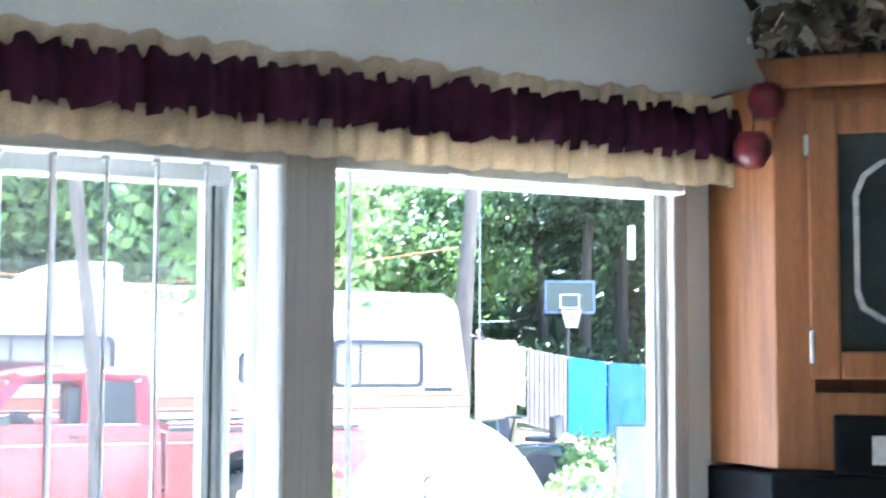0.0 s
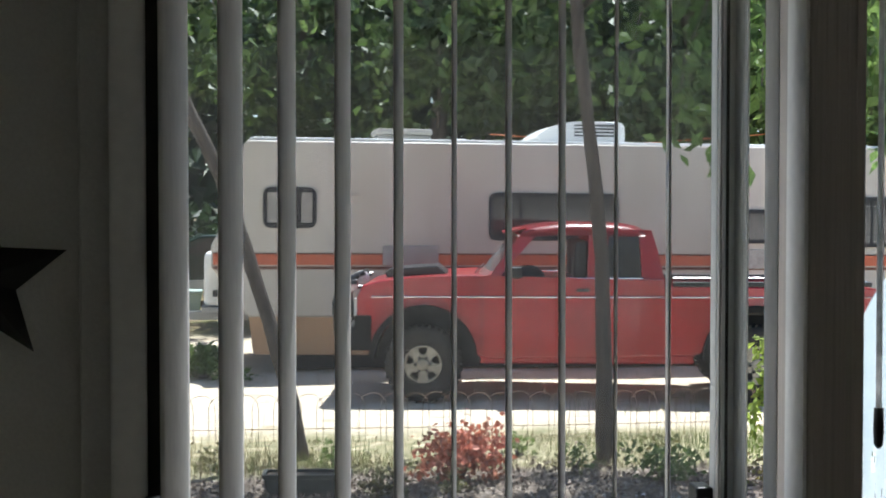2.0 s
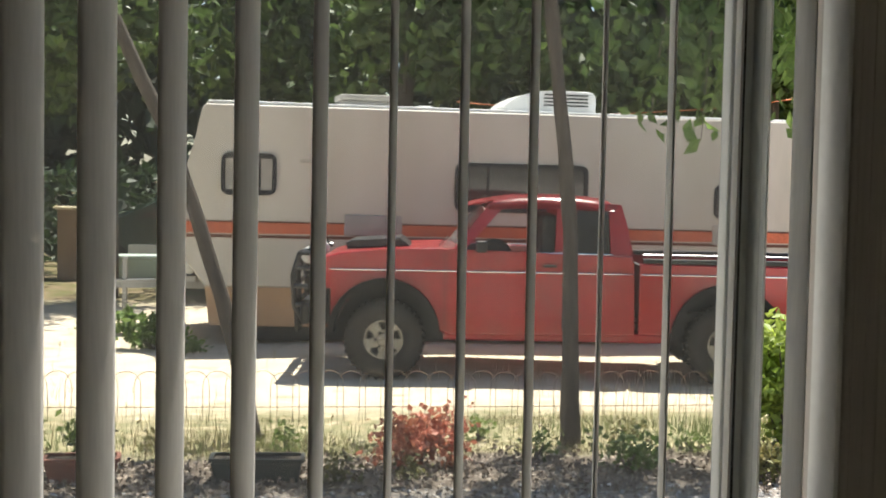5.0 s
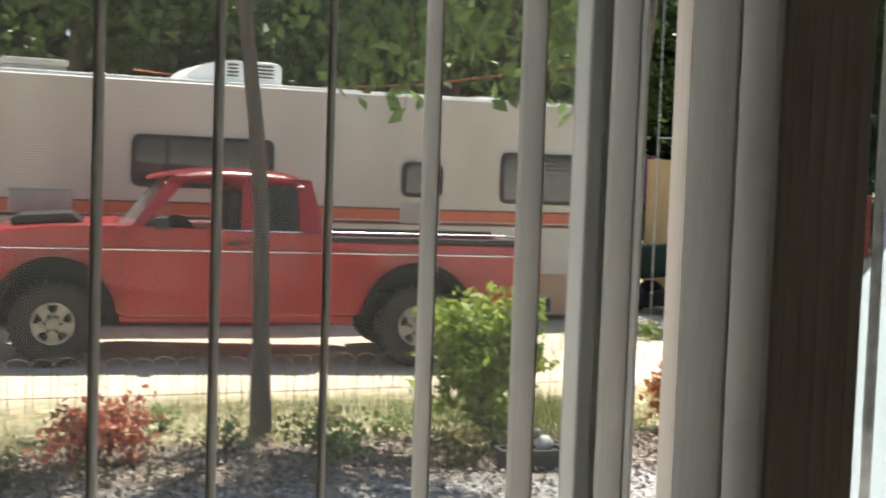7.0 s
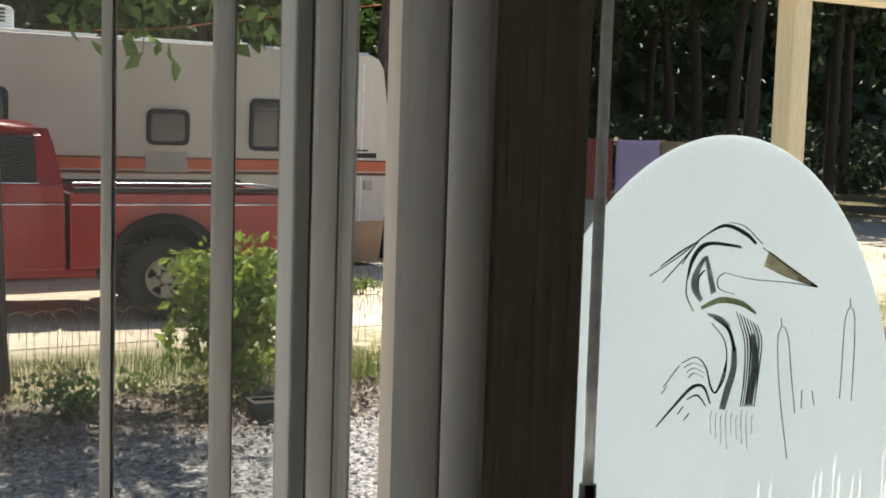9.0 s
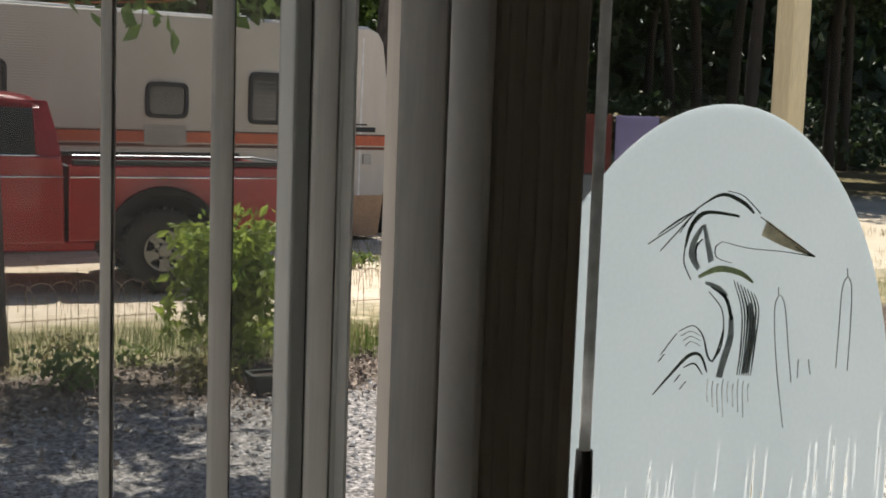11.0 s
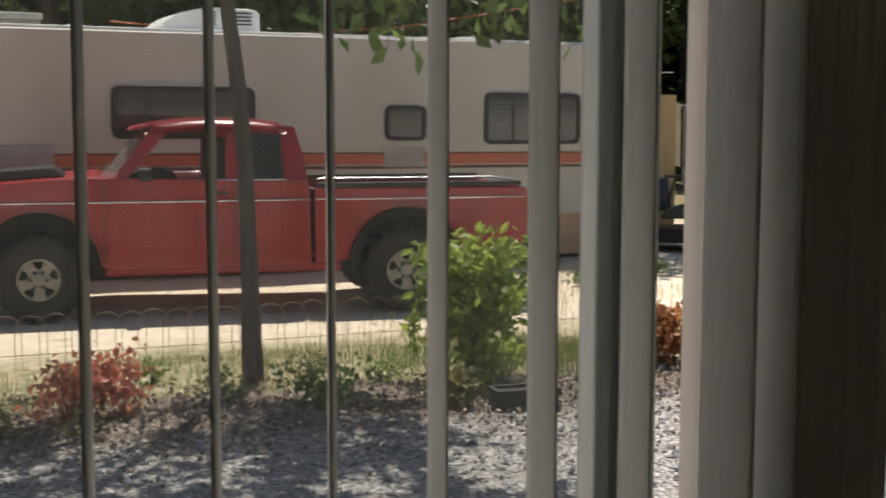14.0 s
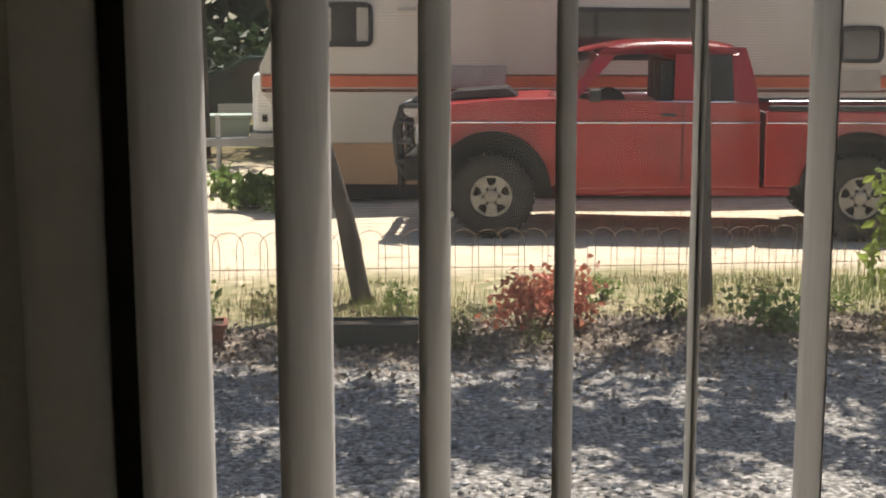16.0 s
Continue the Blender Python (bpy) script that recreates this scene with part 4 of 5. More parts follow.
part("dashboard", boxes((0.66, 0.9, 0.12, TW - 0.12, 1.1, 1.205), bevel=0.02), M_TRUCKDARK, truck)
for y in (0.2, 0.95):
    part("seat", boxes((1.46, 1.62, y, y + 0.5, 0.9, 1.56), bevel=0.05), M_TRUCKDARK, truck, "dark seat back")
part("steering_wheel", lathe(bmesh.new(), [(0.17, -0.012), (0.185, 0), (0.17, 0.012), (0.155, 0)], 20, (1.02, 0.42, 1.13), "y"), M_TRUCKDARK, truck)
part("visor", prism(bmesh.new(), [(0.77, 1.63), (0.82, 1.655), (1.0, 1.69), (1.0, 1.675), (0.84, 1.637)], 0.16, TW - 0.16), M_RED, truck, "red sun visor")
for x0, x1 in ((-0.5, 2.33), (2.38, 4.3)):
    part("trim_strip", tube(bmesh.new(), [(x0, 0.03, 1.018), (x1, 0.03, 1.018)], 0.009, 12), M_BELT, truck, "bright side moulding", smooth=True)
for x in (0.56, 1.655):
    part("door_seam", boxes((x, x + 0.008, 0.026, 0.034, 0.5, 1.18)), M_TRUCKDARK, truck)
part("door_handle", boxes((1.47, 1.6, 0.015, 0.035, 1.07, 1.1), bevel=0.005), M_BLACK, truck, "black door handle")
part("rocker", boxes((0.55, 2.6, 0.06, TW - 0.06, 0.375, 0.46), bevel=0.02), M_RED, truck, "red rocker sill")
part("chassis", boxes((-0.5, 4.2, 0.4, 0.5, 0.4, 0.52), (-0.5, 4.2, TW - 0.5, TW - 0.4, 0.4, 0.52), (-0.06, 0.06, 0.2, TW - 0.2, 0.33, 0.43), (WB - 0.06, WB + 0.06, 0.2, TW - 0.2, 0.33, 0.43)), M_TRUCKDARK, truck)
part("hood_scoop", prism(bmesh.new(), [(-0.38, 1.19), (0.22, 1.22), (0.12, 1.3), (-0.34, 1.27), (-0.4, 1.24)], 0.45, TW - 0.45, bevel=0.012), M_BLACK, truck, "black hood scoop")
part("wiper", tube(bmesh.new(), [(0.5, 0.3, 1.245), (0.56, 0.6, 1.29), (0.58, 0.8, 1.31)], 0.007, 6), M_BLACK, truck)
for cx in (0.0, WB):
    bm = bmesh.new()
    o, i_ = arc(cx, 0.525, 0, 180, 14, 0.42), arc(cx, 0.468, 0, 180, 14, 0.42)
    v = [[bm.verts.new((x, y, z)) for x, z in q] for q in (o, i_) for y in (-0.035, 0.06)]
    for k in range(14):
        for a, b in ((0, 2), (1, 3), (0, 1), (2, 3)):
            bm.faces.new((v[a][k], v[a][k + 1], v[b][k + 1], v[b][k]))
    part("fender_flare", bm, M_FLARE, truck, "black fender flare")
    bm = bmesh.new()
    o, i_ = arc(cx, 0.482, 0, 180, 14, 0.42), arc(cx, 0.47, 0, 180, 14, 0.42)
    v = [[bm.verts.new((x, y, z)) for x, z in q] for q in (o, i_) for y in (0.062, 0.42)]
    for k in range(14):
        for a, b in ((0, 2), (1, 3), (0, 1), (2, 3)):
            bm.faces.new((v[a][k], v[a][k + 1], v[b][k + 1], v[b][k]))
    part("wheel_liner", bm, M_TRUCKDARK, truck)
    part("wheel_well", prism(bmesh.new(), arc(cx, 0.46, 0, 180, 12, 0.42), 0.28, 0.3), M_TRUCKDARK, truck)
    for near in (True, False):
        y0 = 0.0 if near else TW - 0.24
        wh = part("wheel", lathe(bmesh.new(), [(0.165, 0.02), (0.176, 0.0), (0.3, -0.006), (0.352, 0.02), (0.372, 0.06), (0.372, 0.18), (0.352, 0.22), (0.3, 0.245), (0.165, 0.24)], 36, (cx, y0, 0.372)), M_TYRE, truck,
                  "black off-road tyre", smooth=True)
        bm = bmesh.new()
        for j in range(36):
            a = 2 * math.pi * j / 36
            bmk = bmesh.new()
            box(bmk, 0.345, 0.385, 0.02 + 0.02 * (j % 2), 0.21 - 0.02 * (j % 2), -0.012, 0.012)
            bmk.transform(Matrix.Translation((cx, y0, 0.372)) @ Matrix.Rotation(a, 4, "Y"))
            tmp = bpy.data.meshes.new("tmp")
            bmk.to_mesh(tmp)
            bmk.free()
            bm.from_mesh(tmp)
            bpy.data.meshes.remove(tmp)
        part("tread", bm, M_TYRE, wh)
        if near:
            part("rim", lathe(bmesh.new(), [(0.184, -0.006), (0.18, -0.01), (0.166, -0.004), (0.155, 0.03)], 32, (cx, 0, 0.372), cap=False), M_RIM, wh, smooth=True)
            part("rim_recess", lathe(bmesh.new(), [(0.16, 0.026), (0.16, 0.02)], 28, (cx, 0, 0.372)), M_TRUCKDARK, wh)
            for j in range(5):
                bms = bmesh.new()
                prism(bms, [(0.03, -0.06), (0.085, -0.046), (0.12, -0.036), (0.168, -0.066), (0.168, 0.066), (0.12, 0.036), (0.085, 0.046), (0.03, 0.06)], -0.006, 0.018, bevel=0.004)
                bms.transform(Matrix.Translation((cx, 0, 0.372)) @ Matrix.Rotation(2 * math.pi * j / 5 + 0.3, 4, "Y"))
                part("spoke", bms, M_RIM, wh)
            part("hub_cap", lathe(bmesh.new(), [(0.062, 0.005), (0.062, -0.012), (0.045, -0.02), (0.01, -0.022)], 20, (cx, 0, 0.372)), M_RIM, wh, smooth=True)
            for j in range(6):
                a = 2 * math.pi * j / 6
                part("lug_nut", lathe(bmesh.new(), [(0.014, -0.006), (0.014, -0.02), (0.006, -0.024)], 8, (cx + 0.072 * math.cos(a), 0, 0.372 + 0.072 * math.sin(a))), M_TRUCKDARK, wh)
# nose: grille, lamps, brush guard
part("grille", boxes((-0.665, -0.63, 0.3, TW - 0.3, 0.8, 1.02), bevel=0.006), M_TRUCKDARK, truck)
for y in (0.08, TW - 0.3):
    part("headlight", boxes((-0.672, -0.63, y, y + 0.22, 0.82, 1.0), bevel=0.01), M_LAMPGLASS, truck, "clear headlight")
part("valance_panel", boxes((-0.66, -0.5, 0.022, 0.06, 0.5, 0.84), bevel=0.01), M_FLARE, truck, "black lower corner panel")
part("front_bumper", boxes((-0.78, -0.62, 0.02, TW - 0.02, 0.5, 0.72), bevel=0.03), M_FLARE, truck, "black front bumper")
gd = part("brush_guard", bmesh.new(), M_BLACK, truck, "black tube brush guard")
for y in (0.1, 0.5, TW - 0.5, TW - 0.1):
    part("upright", tube(bmesh.new(), [(-0.74, y, 0.5), (-0.84, y, 0.65), (-0.86, y, 0.95), (-0.8, y, 1.15), (-0.66, y, 1.2)], 0.028), M_BLACK, gd)
for z, x in ((0.68, -0.85), (0.85, -0.865), (1.02, -0.845), (1.16, -0.79)):
    part("crossbar", tube(bmesh.new(), [(x + 0.16, 0.03, z), (x + 0.05, 0.06, z), (x, 0.12, z), (x, TW - 0.12, z), (x + 0.05, TW - 0.06, z), (x + 0.16, TW - 0.03, z)], 0.024), M_BLACK, gd)
part("guard_plate", boxes((-0.84, -0.8, 0.08, 0.4, 0.42, 0.66), bevel=0.01), M_FLARE, gd)
for y in (0.22, TW - 0.22):
    part("fog_lamp", lathe(bmesh.new(), [(0.075, -0.03), (0.08, 0.0), (0.05, 0.04)], 18, (-0.72, y, 1.13)), M_LAMPGLASS, gd, "round spot lamp", smooth=True)
mi = part("side_mirror", boxes((0.84, 0.95, -0.1, 0.03, 1.2, 1.31), bevel=0.02), M_BLACK, truck, "black side mirror")

# ---- travel trailer ----
RVM = Matrix.Translation((3.2, 13.3, 0)) @ Matrix.Rotation(math.atan(0.03), 4, "Z") @ Matrix.Rotation(math.atan(0.008), 4, "Y")
rv = thing("travel_trailer", RVM, "cream travel trailer with orange stripes and tan skirt", "travel trailer")
X0 = 3.2
rvp = [(-1.02, 2.6), (-1.06, 2.55), (-1.22, 1.8), (-1.42, 1.42), (-1.42, 1.18), (-1.0, 0.62), (7.86, 0.58), (7.97, 1.1), (7.98, 1.3), (7.8, 2.45), (7.72, 2.57), (7.6, 2.62)]
part("body", prism(bmesh.new(), [(x - X0, z) for x, z in rvp], 0.0, 2.4, bevel=0.03, seg=3), M_RV, rv)
part("roof", boxes((-1.0 - X0, 7.6 - X0, 0.03, 2.37, 2.6, 2.64), bevel=0.015), M_RVROOF, rv)
part("skirt", prism(bmesh.new(), [(x - X0, z) for x, z in ((-1.0, 0.62), (-0.95, 0.2), (7.8, 0.1), (7.86, 0.6))], -0.004, 2.4), M_BEIGE, rv, "tan lower siding")
part("underbody", boxes((-0.7 - X0, 7.4 - X0, 0.15, 2.2, 0.02, 0.2)), M_TRUCKDARK, rv)
for z0, z1, m_, nm in ((1.322, 1.342, M_BROWN, "pinstripe"), (1.205, 1.322, M_ORANGE, "stripe"), (1.155, 1.19, M_BROWN, "pinstripe")):
    part(nm, boxes((-1.4 - X0, 7.96 - X0, -0.006, 0.0, z0, z1)), m_, rv, "orange stripe" if nm == "stripe" else "dark brown pinstripe")
for i in range(9):
    z = 1.42 + i * 0.13
    if i in (1, 6):
        part("siding_groove", boxes((-1.2 - X0, 7.7 - X0, -0.003, 0.0, z, z + 0.007)), M_RV, rv)
for x0, x1, z0, z1, blind in ((-0.85, -0.25, 1.62, 2.08, 1), (1.72, 3.25, 1.49, 2.04, 0), (4.76, 5.26, 1.47, 1.87, 0), (6.0, 7.28, 1.43, 2.03, 2)):
    o = round_rect(x0 - X0, x1 - X0, z0, z1, 0.09)
    inn = round_rect(x0 + 0.045 - X0, x1 - 0.045 - X0, z0 + 0.045, z1 - 0.045, 0.06)
    w = part("window", ring_frame(bmesh.new(), o, inn, -0.03, 0.0), M_TRUCKDARK, rv, "dark rounded window frame")
    part("pane", prism(bmesh.new(), inn, -0.012, -0.002), M_RVWIN, w)
    if blind == 1:
        part("curtain", boxes((x0 + 0.05 - X0, x0 + 0.17 - X0, -0.015, -0.013, z0 + 0.06, z1 - 0.06), (x1 - 0.17 - X0, x1 - 0.05 - X0, -0.015, -0.013, z0 + 0.06, z1 - 0.06)), M_CURTAIN, w, "pale curtains")
    if blind == 2:
        for k in range(9):
            part("louvre", boxes((x0 + 0.06 - X0, x1 - 0.06 - X0, -0.02, -0.013, z0 + 0.07 + k * 0.052, z0 + 0.075 + k * 0.052)), M_STEEL, w)
    if x1 - x0 > 1:
        part("mullion", boxes(((x0 + 0.36) - X0, (x0 + 0.39) - X0, -0.02, -0.012, z0 + 0.04, z1 - 0.04)), M_TRUCKDARK, w)
part("fridge_vent", boxes((0.5 - X0, 1.14 - X0, -0.02, 0.0, 1.2, 1.43), bevel=0.008), M_STEEL, rv, "grey vent cover")
part("hatch", boxes((4.75 - X0, 5.25 - X0, -0.012, 0.0, 1.17, 1.4), bevel=0.006), M_CURTAIN, rv, "grey service hatch")
part("outlet_box", boxes((7.55 - X0, 7.66 - X0, -0.03, 0.0, 0.98, 1.1), bevel=0.006), M_CURTAIN, rv)
part("badge", boxes((7.3 - X0, 7.72 - X0, -0.005, 0.0, 1.37, 1.43), (7.42 - X0, 7.6 - X0, -0.005, 0.0, 1.45, 1.47)), M_TRUCKDARK, rv, "dark maker's badge")
part("porch_lamp", boxes((0.0 - X0, 0.25 - X0, -0.02, 0.0, 1.99, 2.03), bevel=0.005), M_CURTAIN, rv)
part("shell_seam", boxes((7.5 - X0, 7.52 - X0, -0.004, 0.0, 0.6, 2.5)), M_RVROOF, rv)
acp = [(2.33, 2.7), (2.38, 2.75), (2.48, 2.805), (2.6, 2.85), (2.74, 2.885), (2.9, 2.9), (3.3, 2.9), (3.38, 2.885), (3.42, 2.84), (3.42, 2.63), (2.4, 2.63)]
ac = part("air_conditioner", prism(bmesh.new(), [(x - X0, z) for x, z in acp], 0.35, 1.15, bevel=0.03, seg=3), M_WHITE, rv, "white rooftop air conditioner")
for x0, x1 in ((2.8, 2.92), (3.03, 3.32)):
    for k in range(4):
        part("grille_slot", boxes((x0 - X0, x1 - X0, 0.344, 0.35, 2.72 + k * 0.04, 2.74 + k * 0.04)), M_TRUCKDARK, ac)
part("roof_vent", boxes((0.46 - X0, 1.08 - X0, 0.3, 0.9, 2.64, 2.7), (0.44 - X0, 1.1 - X0, 0.28, 0.92, 2.7, 2.77), bevel=0.02), M_CURTAIN, rv, "pale domed roof vent")
part("roof_cap", boxes((1.42 - X0, 1.6 - X0, 0.9, 1.1, 2.64, 2.7), (6.1 - X0, 6.4 - X0, 0.9, 1.1, 2.64, 2.71), bevel=0.02), M_WHITE, rv)
part("tongue", prism(bmesh.new(), [(-2.1 - X0, 0.5), (-2.1 - X0, 0.58), (-1.0 - X0, 0.62), (-1.0 - X0, 0.5)], 1.1, 1.3), M_STEEL, rv, "steel tow tongue")
tk = part("gas_bottle_cover", boxes((-1.52 - X0, -1.12 - X0, 0.75, 1.45, 0.68, 1.32), bevel=0.06), M_WHITE, rv, "white gas bottle cover")
part("cover_base", boxes((-1.55 - X0, -1.1 - X0, 0.7, 1.5, 0.6, 0.68), bevel=0.01), M_STEEL, tk)
part("cover_latch", boxes((-1.42 - X0, -1.36 - X0, 0.735, 0.752, 0.8, 0.88), bevel=0.004), M_BLACK, tk)
part("tongue_jack", boxes((-1.95 - X0, -1.89 - X0, 1.17, 1.23, 0.0, 0.85), (-2.02 - X0, -1.82 - X0, 1.1, 1.3, 0.0, 0.04), bevel=0.01), M_STEEL, rv)
for cx in (4.2, 5.05):
    part("wheel", lathe(bmesh.new(), [(0.1, 0.0), (0.3, 0.0), (0.34, 0.04), (0.34, 0.18), (0.3, 0.2)], 24, (cx - X0, 0.05, 0.34)), M_TYRE, rv, smooth=True)

# ---- trees ----
def trunk_part(tree, name, pts, radii, bark=None):
    pts = [Vector(p) for p in pts]
    fine, rad = [], []
    for i in range(len(pts) - 1):
        for s in range(4):
            t = s / 4
            q = pts[i].lerp(pts[i + 1], t)
            q += Vector((noise.noise(q * 2.3), noise.noise(q * 2.3 + Vector((9, 0, 0))), 0)) * radii[i] * 0.35
            fine.append(q)
            rad.append((radii[i] * (1 - t) + radii[i + 1] * t) * (1 + 0.15 * noise.noise(q * 5)))
    fine.append(pts[-1])
    rad.append(radii[-1])
    return part(name, tube(bmesh.new(), fine, rad, 9), bark or M_BARK, tree, smooth=True)


def tree(at_, pts, radii, limbs, crown, leaf, material, label, seed, group="", n=90, per=46, spread=0.28):
    t = thing("tree", pose(*at_), label, "tree", group)
    # trees in the shade-darkened leaf take the shade-darkened bark too
    bark = M_BARK_SHADED if material is M_LEAF_SHADED else M_BARK
    trunk_part(t, "trunk", pts, radii, bark)
    for l in limbs:
        trunk_part(t, "limb", l, [radii[-1] * 0.8] + [radii[-1] * 0.5] * (len(l) - 2) + [0.012], bark)
    rng = np.random.default_rng(seed)
    allp = []
    for c, r in crown:
        p, _ = clumps(rng, n, per, c, r, (spread, spread, spread * 0.7), 0.3)
        allp.append(p)
    leaf_mesh("crown", np.concatenate(allp), leaf, material, t, seed + 50)
    return t


tree((1.79, 7.75, 0), [(0, 0, -0.05), (-0.02, 0, 0.5), (-0.04, 0, 1.5), (-0.1, 0, 2.1), (-0.24, -0.05, 3.2), (-0.36, -0.1, 4.6), (-0.4, 0, 6.5)], [0.08, 0.062, 0.052, 0.05, 0.048, 0.042, 0.03],
     [[(-0.24, 0, 3.3), (0.5, -0.8, 4.0), (1.4, -2.0, 4.3), (2.2, -2.6, 3.8)], [(-0.3, 0, 4.2), (-1.4, -0.3, 5.2), (-2.4, -0.6, 5.8)], [(-0.36, 0, 4.6), (0.6, 0.6, 5.6), (1.3, 1.0, 6.4)]],
     [((-0.95, 0.3, 5.6), (2.2, 1.9, 1.4)), ((-0.4, -1.0, 5.1), (1.6, 0.9, 0.8)), ((0.7, 0.3, 5.3), (1.2, 1.5, 0.9))], 0.085, M_LEAF, "slim oak with a dark slender trunk and high leafy crown", 1, n=42, per=46, spread=0.11)
tree((-0.45, 8.1, 0), [(0, 0, -0.05), (-0.13, -0.03, 0.6), (-0.36, -0.1, 1.4), (-0.58, -0.16, 2.1), (-1.0, -0.25, 3.0), (-1.5, -0.3, 4.4), (-1.8, -0.3, 6.0)], [0.07, 0.06, 0.054, 0.05, 0.046, 0.04, 0.03],
     [[(-1.0, -0.25, 3.0), (-1.6, -0.9, 3.6), (-2.4, -1.6, 3.8)], [(-1.3, -0.3, 3.8), (-0.5, -1.0, 4.8), (0.2, -1.5, 5.4)]],
     [((-1.9, 0.1, 5.3), (2.4, 1.9, 1.3)), ((-2.2, -1.4, 3.5), (1.3, 1.0, 0.6)), ((0.2, -1.1, 5.3), (1.5, 1.4, 0.7))], 0.085, M_LEAF, "leaning oak with a thin dark trunk", 2, n=62, per=46, spread=0.115)
# leaf sprays that hang in view from the oak's low limbs
rngB = np.random.default_rng(21)
spray = thing("oak_branch", pose(2.3, 5.6, 4.0), "low drooping oak branch with hanging fresh green leaves", "tree branch")
for tip in ((-0.35, 0.0, -1.88), (0.27, 0.0, -1.78), (-0.61, 0.1, -1.78), (-0.5, 0.2, -1.5), (0.5, -0.1, -1.6), (0.0, 0.1, -1.45), (-0.85, 0.3, -1.4), (0.75, 0.1, -1.35), (-0.2, -0.2, -1.6), (0.35, 0.2, -1.2), (0.62, 0.0, -1.85)):
    part("twig", tube(bmesh.new(), [(0, 0, 0.1), (tip[0] * 0.5, tip[1] * 0.5, tip[2] * 0.35), (tip[0] * 0.9, tip[1], tip[2] * 0.7), tip], [0.014, 0.01, 0.006, 0.002], 6), M_BARK, spray)
    f = rngB.uniform(0.5, 1.0, (112, 1))
    base = np.concatenate([f * tip[0], f * tip[1], f ** 1.3 * tip[2]], 1)
    leaf_mesh("leaves", base + rngB.normal(size=(112, 3)) * (0.08, 0.08, 0.06), 0.06, M_LEAF, spray, int(abs(tip[0]) * 1000) + 5, droop=1.4, long=1.7)

spray = thing("oak_branch", pose(-1.9, 6.6, 3.9), "low oak branch with loose green leaves", "tree branch")
for tip in ((0.7, -0.8, -1.4), (0.2, -0.6, -1.2), (-0.2, -0.4, -1.5), (1.0, -0.6, -1.1), (0.5, -0.2, -0.9), (1.5, -0.5, -1.0), (-0.6, -0.3, -1.1)):
    part("twig", tube(bmesh.new(), [(0, 0, 0.1), (tip[0] * 0.5, tip[1] * 0.5, tip[2] * 0.35), (tip[0] * 0.9, tip[1], tip[2] * 0.7), tip], [0.014, 0.01, 0.006, 0.002], 6), M_BARK, spray)
    f = rngB.uniform(0.4, 1.0, (46, 1))
    base = np.concatenate([f * tip[0], f * tip[1], f ** 1.3 * tip[2]], 1)
    leaf_mesh("leaves", base + rngB.normal(size=(46, 3)) * (0.1, 0.1, 0.07), 0.065, M_LEAF, spray, int(abs(tip[0]) * 900) + 7, droop=0.8, long=1.6)

# woods behind the trailer
rw = random.Random(12)
# The last five trees are added so their high crowns shade the yard.
spots = [(-7.5, 19), (-5.0, 24), (-2.6, 18.6), (-0.4, 21), (1.6, 18.4), (3.8, 20.5), (6.0, 18.3), (8.4, 20.8), (10.4, 24.6), (12.6, 26.5), (15.4, 27.5), (18.2, 26), (20.8, 28), (-9.6, 24), (13.6, 31), (23.8, 25), (17.2, 33), (26.5, 29), (22.0, 22.0), (26.0, 22.5), (30.0, 25.5), (33.0, 29.0), (29.0, 33.0), (24.5, 33.5), (20.5, 31.5), (36.0, 26.0), (31.5, 21.0), (9.42, 16.4), (19.2, 18.6), (22.6, 17.6), (26.4, 18.8), (18.0, 22.6), (21.4, 15.2)]
for i, (x, y) in enumerate(spots):
    h = rw.uniform(8, 10.5)
    lean = rw.uniform(-0.5, 0.5)
    high = x > 17 or x == 9.42
    tree((x, y, 0), [(0, 0, -0.05), (lean * 0.2, 0, 2.5), (lean, 0.1, 5.5), (lean * 1.3, 0, h - 1)], [0.17, 0.14, 0.11, 0.05],
         [[(lean * 0.3, 0, 5 if high else 3), (rw.uniform(-1.8, 1.8), -1.0, 6 if high else 4.2)], [(lean * 0.8, 0, 5.2 if high else 4.6), (rw.uniform(-2, 2), 0.8, 6.4)]],
         [((lean, -0.2, h * 0.74), (2.8, 2.4, h * 0.24))] * 2 if high else [((lean, -0.2, h * 0.62), (2.2, 1.7, h * 0.34)), ((rw.uniform(-0.8, 0.8), -0.7, 3.6 + rw.uniform(-0.4, 0.6)), (1.7, 1.0, 1.1))],
         0.15, M_LEAF_SHADED if x > 17 else M_LEAF2, "tall woodland tree with a dense green crown", 100 + i, "woodland trees", n=80 if x > 17 else 52, per=40, spread=0.3)
rngC = np.random.default_rng(77)
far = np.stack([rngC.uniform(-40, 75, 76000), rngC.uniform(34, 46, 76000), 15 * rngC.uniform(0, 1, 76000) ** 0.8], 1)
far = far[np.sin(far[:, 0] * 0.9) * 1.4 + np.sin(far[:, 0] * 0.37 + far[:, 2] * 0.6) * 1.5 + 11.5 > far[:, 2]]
tagged(leaf_mesh("far_woods", far, 0.55, M_LEAF_SHADED, None, 5), "dense green woods beyond the yard, colour darkened to stand for shade", "woods", kind="stuff")
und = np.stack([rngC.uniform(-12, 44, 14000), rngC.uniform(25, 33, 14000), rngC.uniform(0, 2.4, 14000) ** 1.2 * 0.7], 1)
tagged(leaf_mesh("undergrowth", und, 0.2, M_LEAF_SHADED, None, 6), "low undergrowth at the edge of the woods", "undergrowth", kind="stuff")


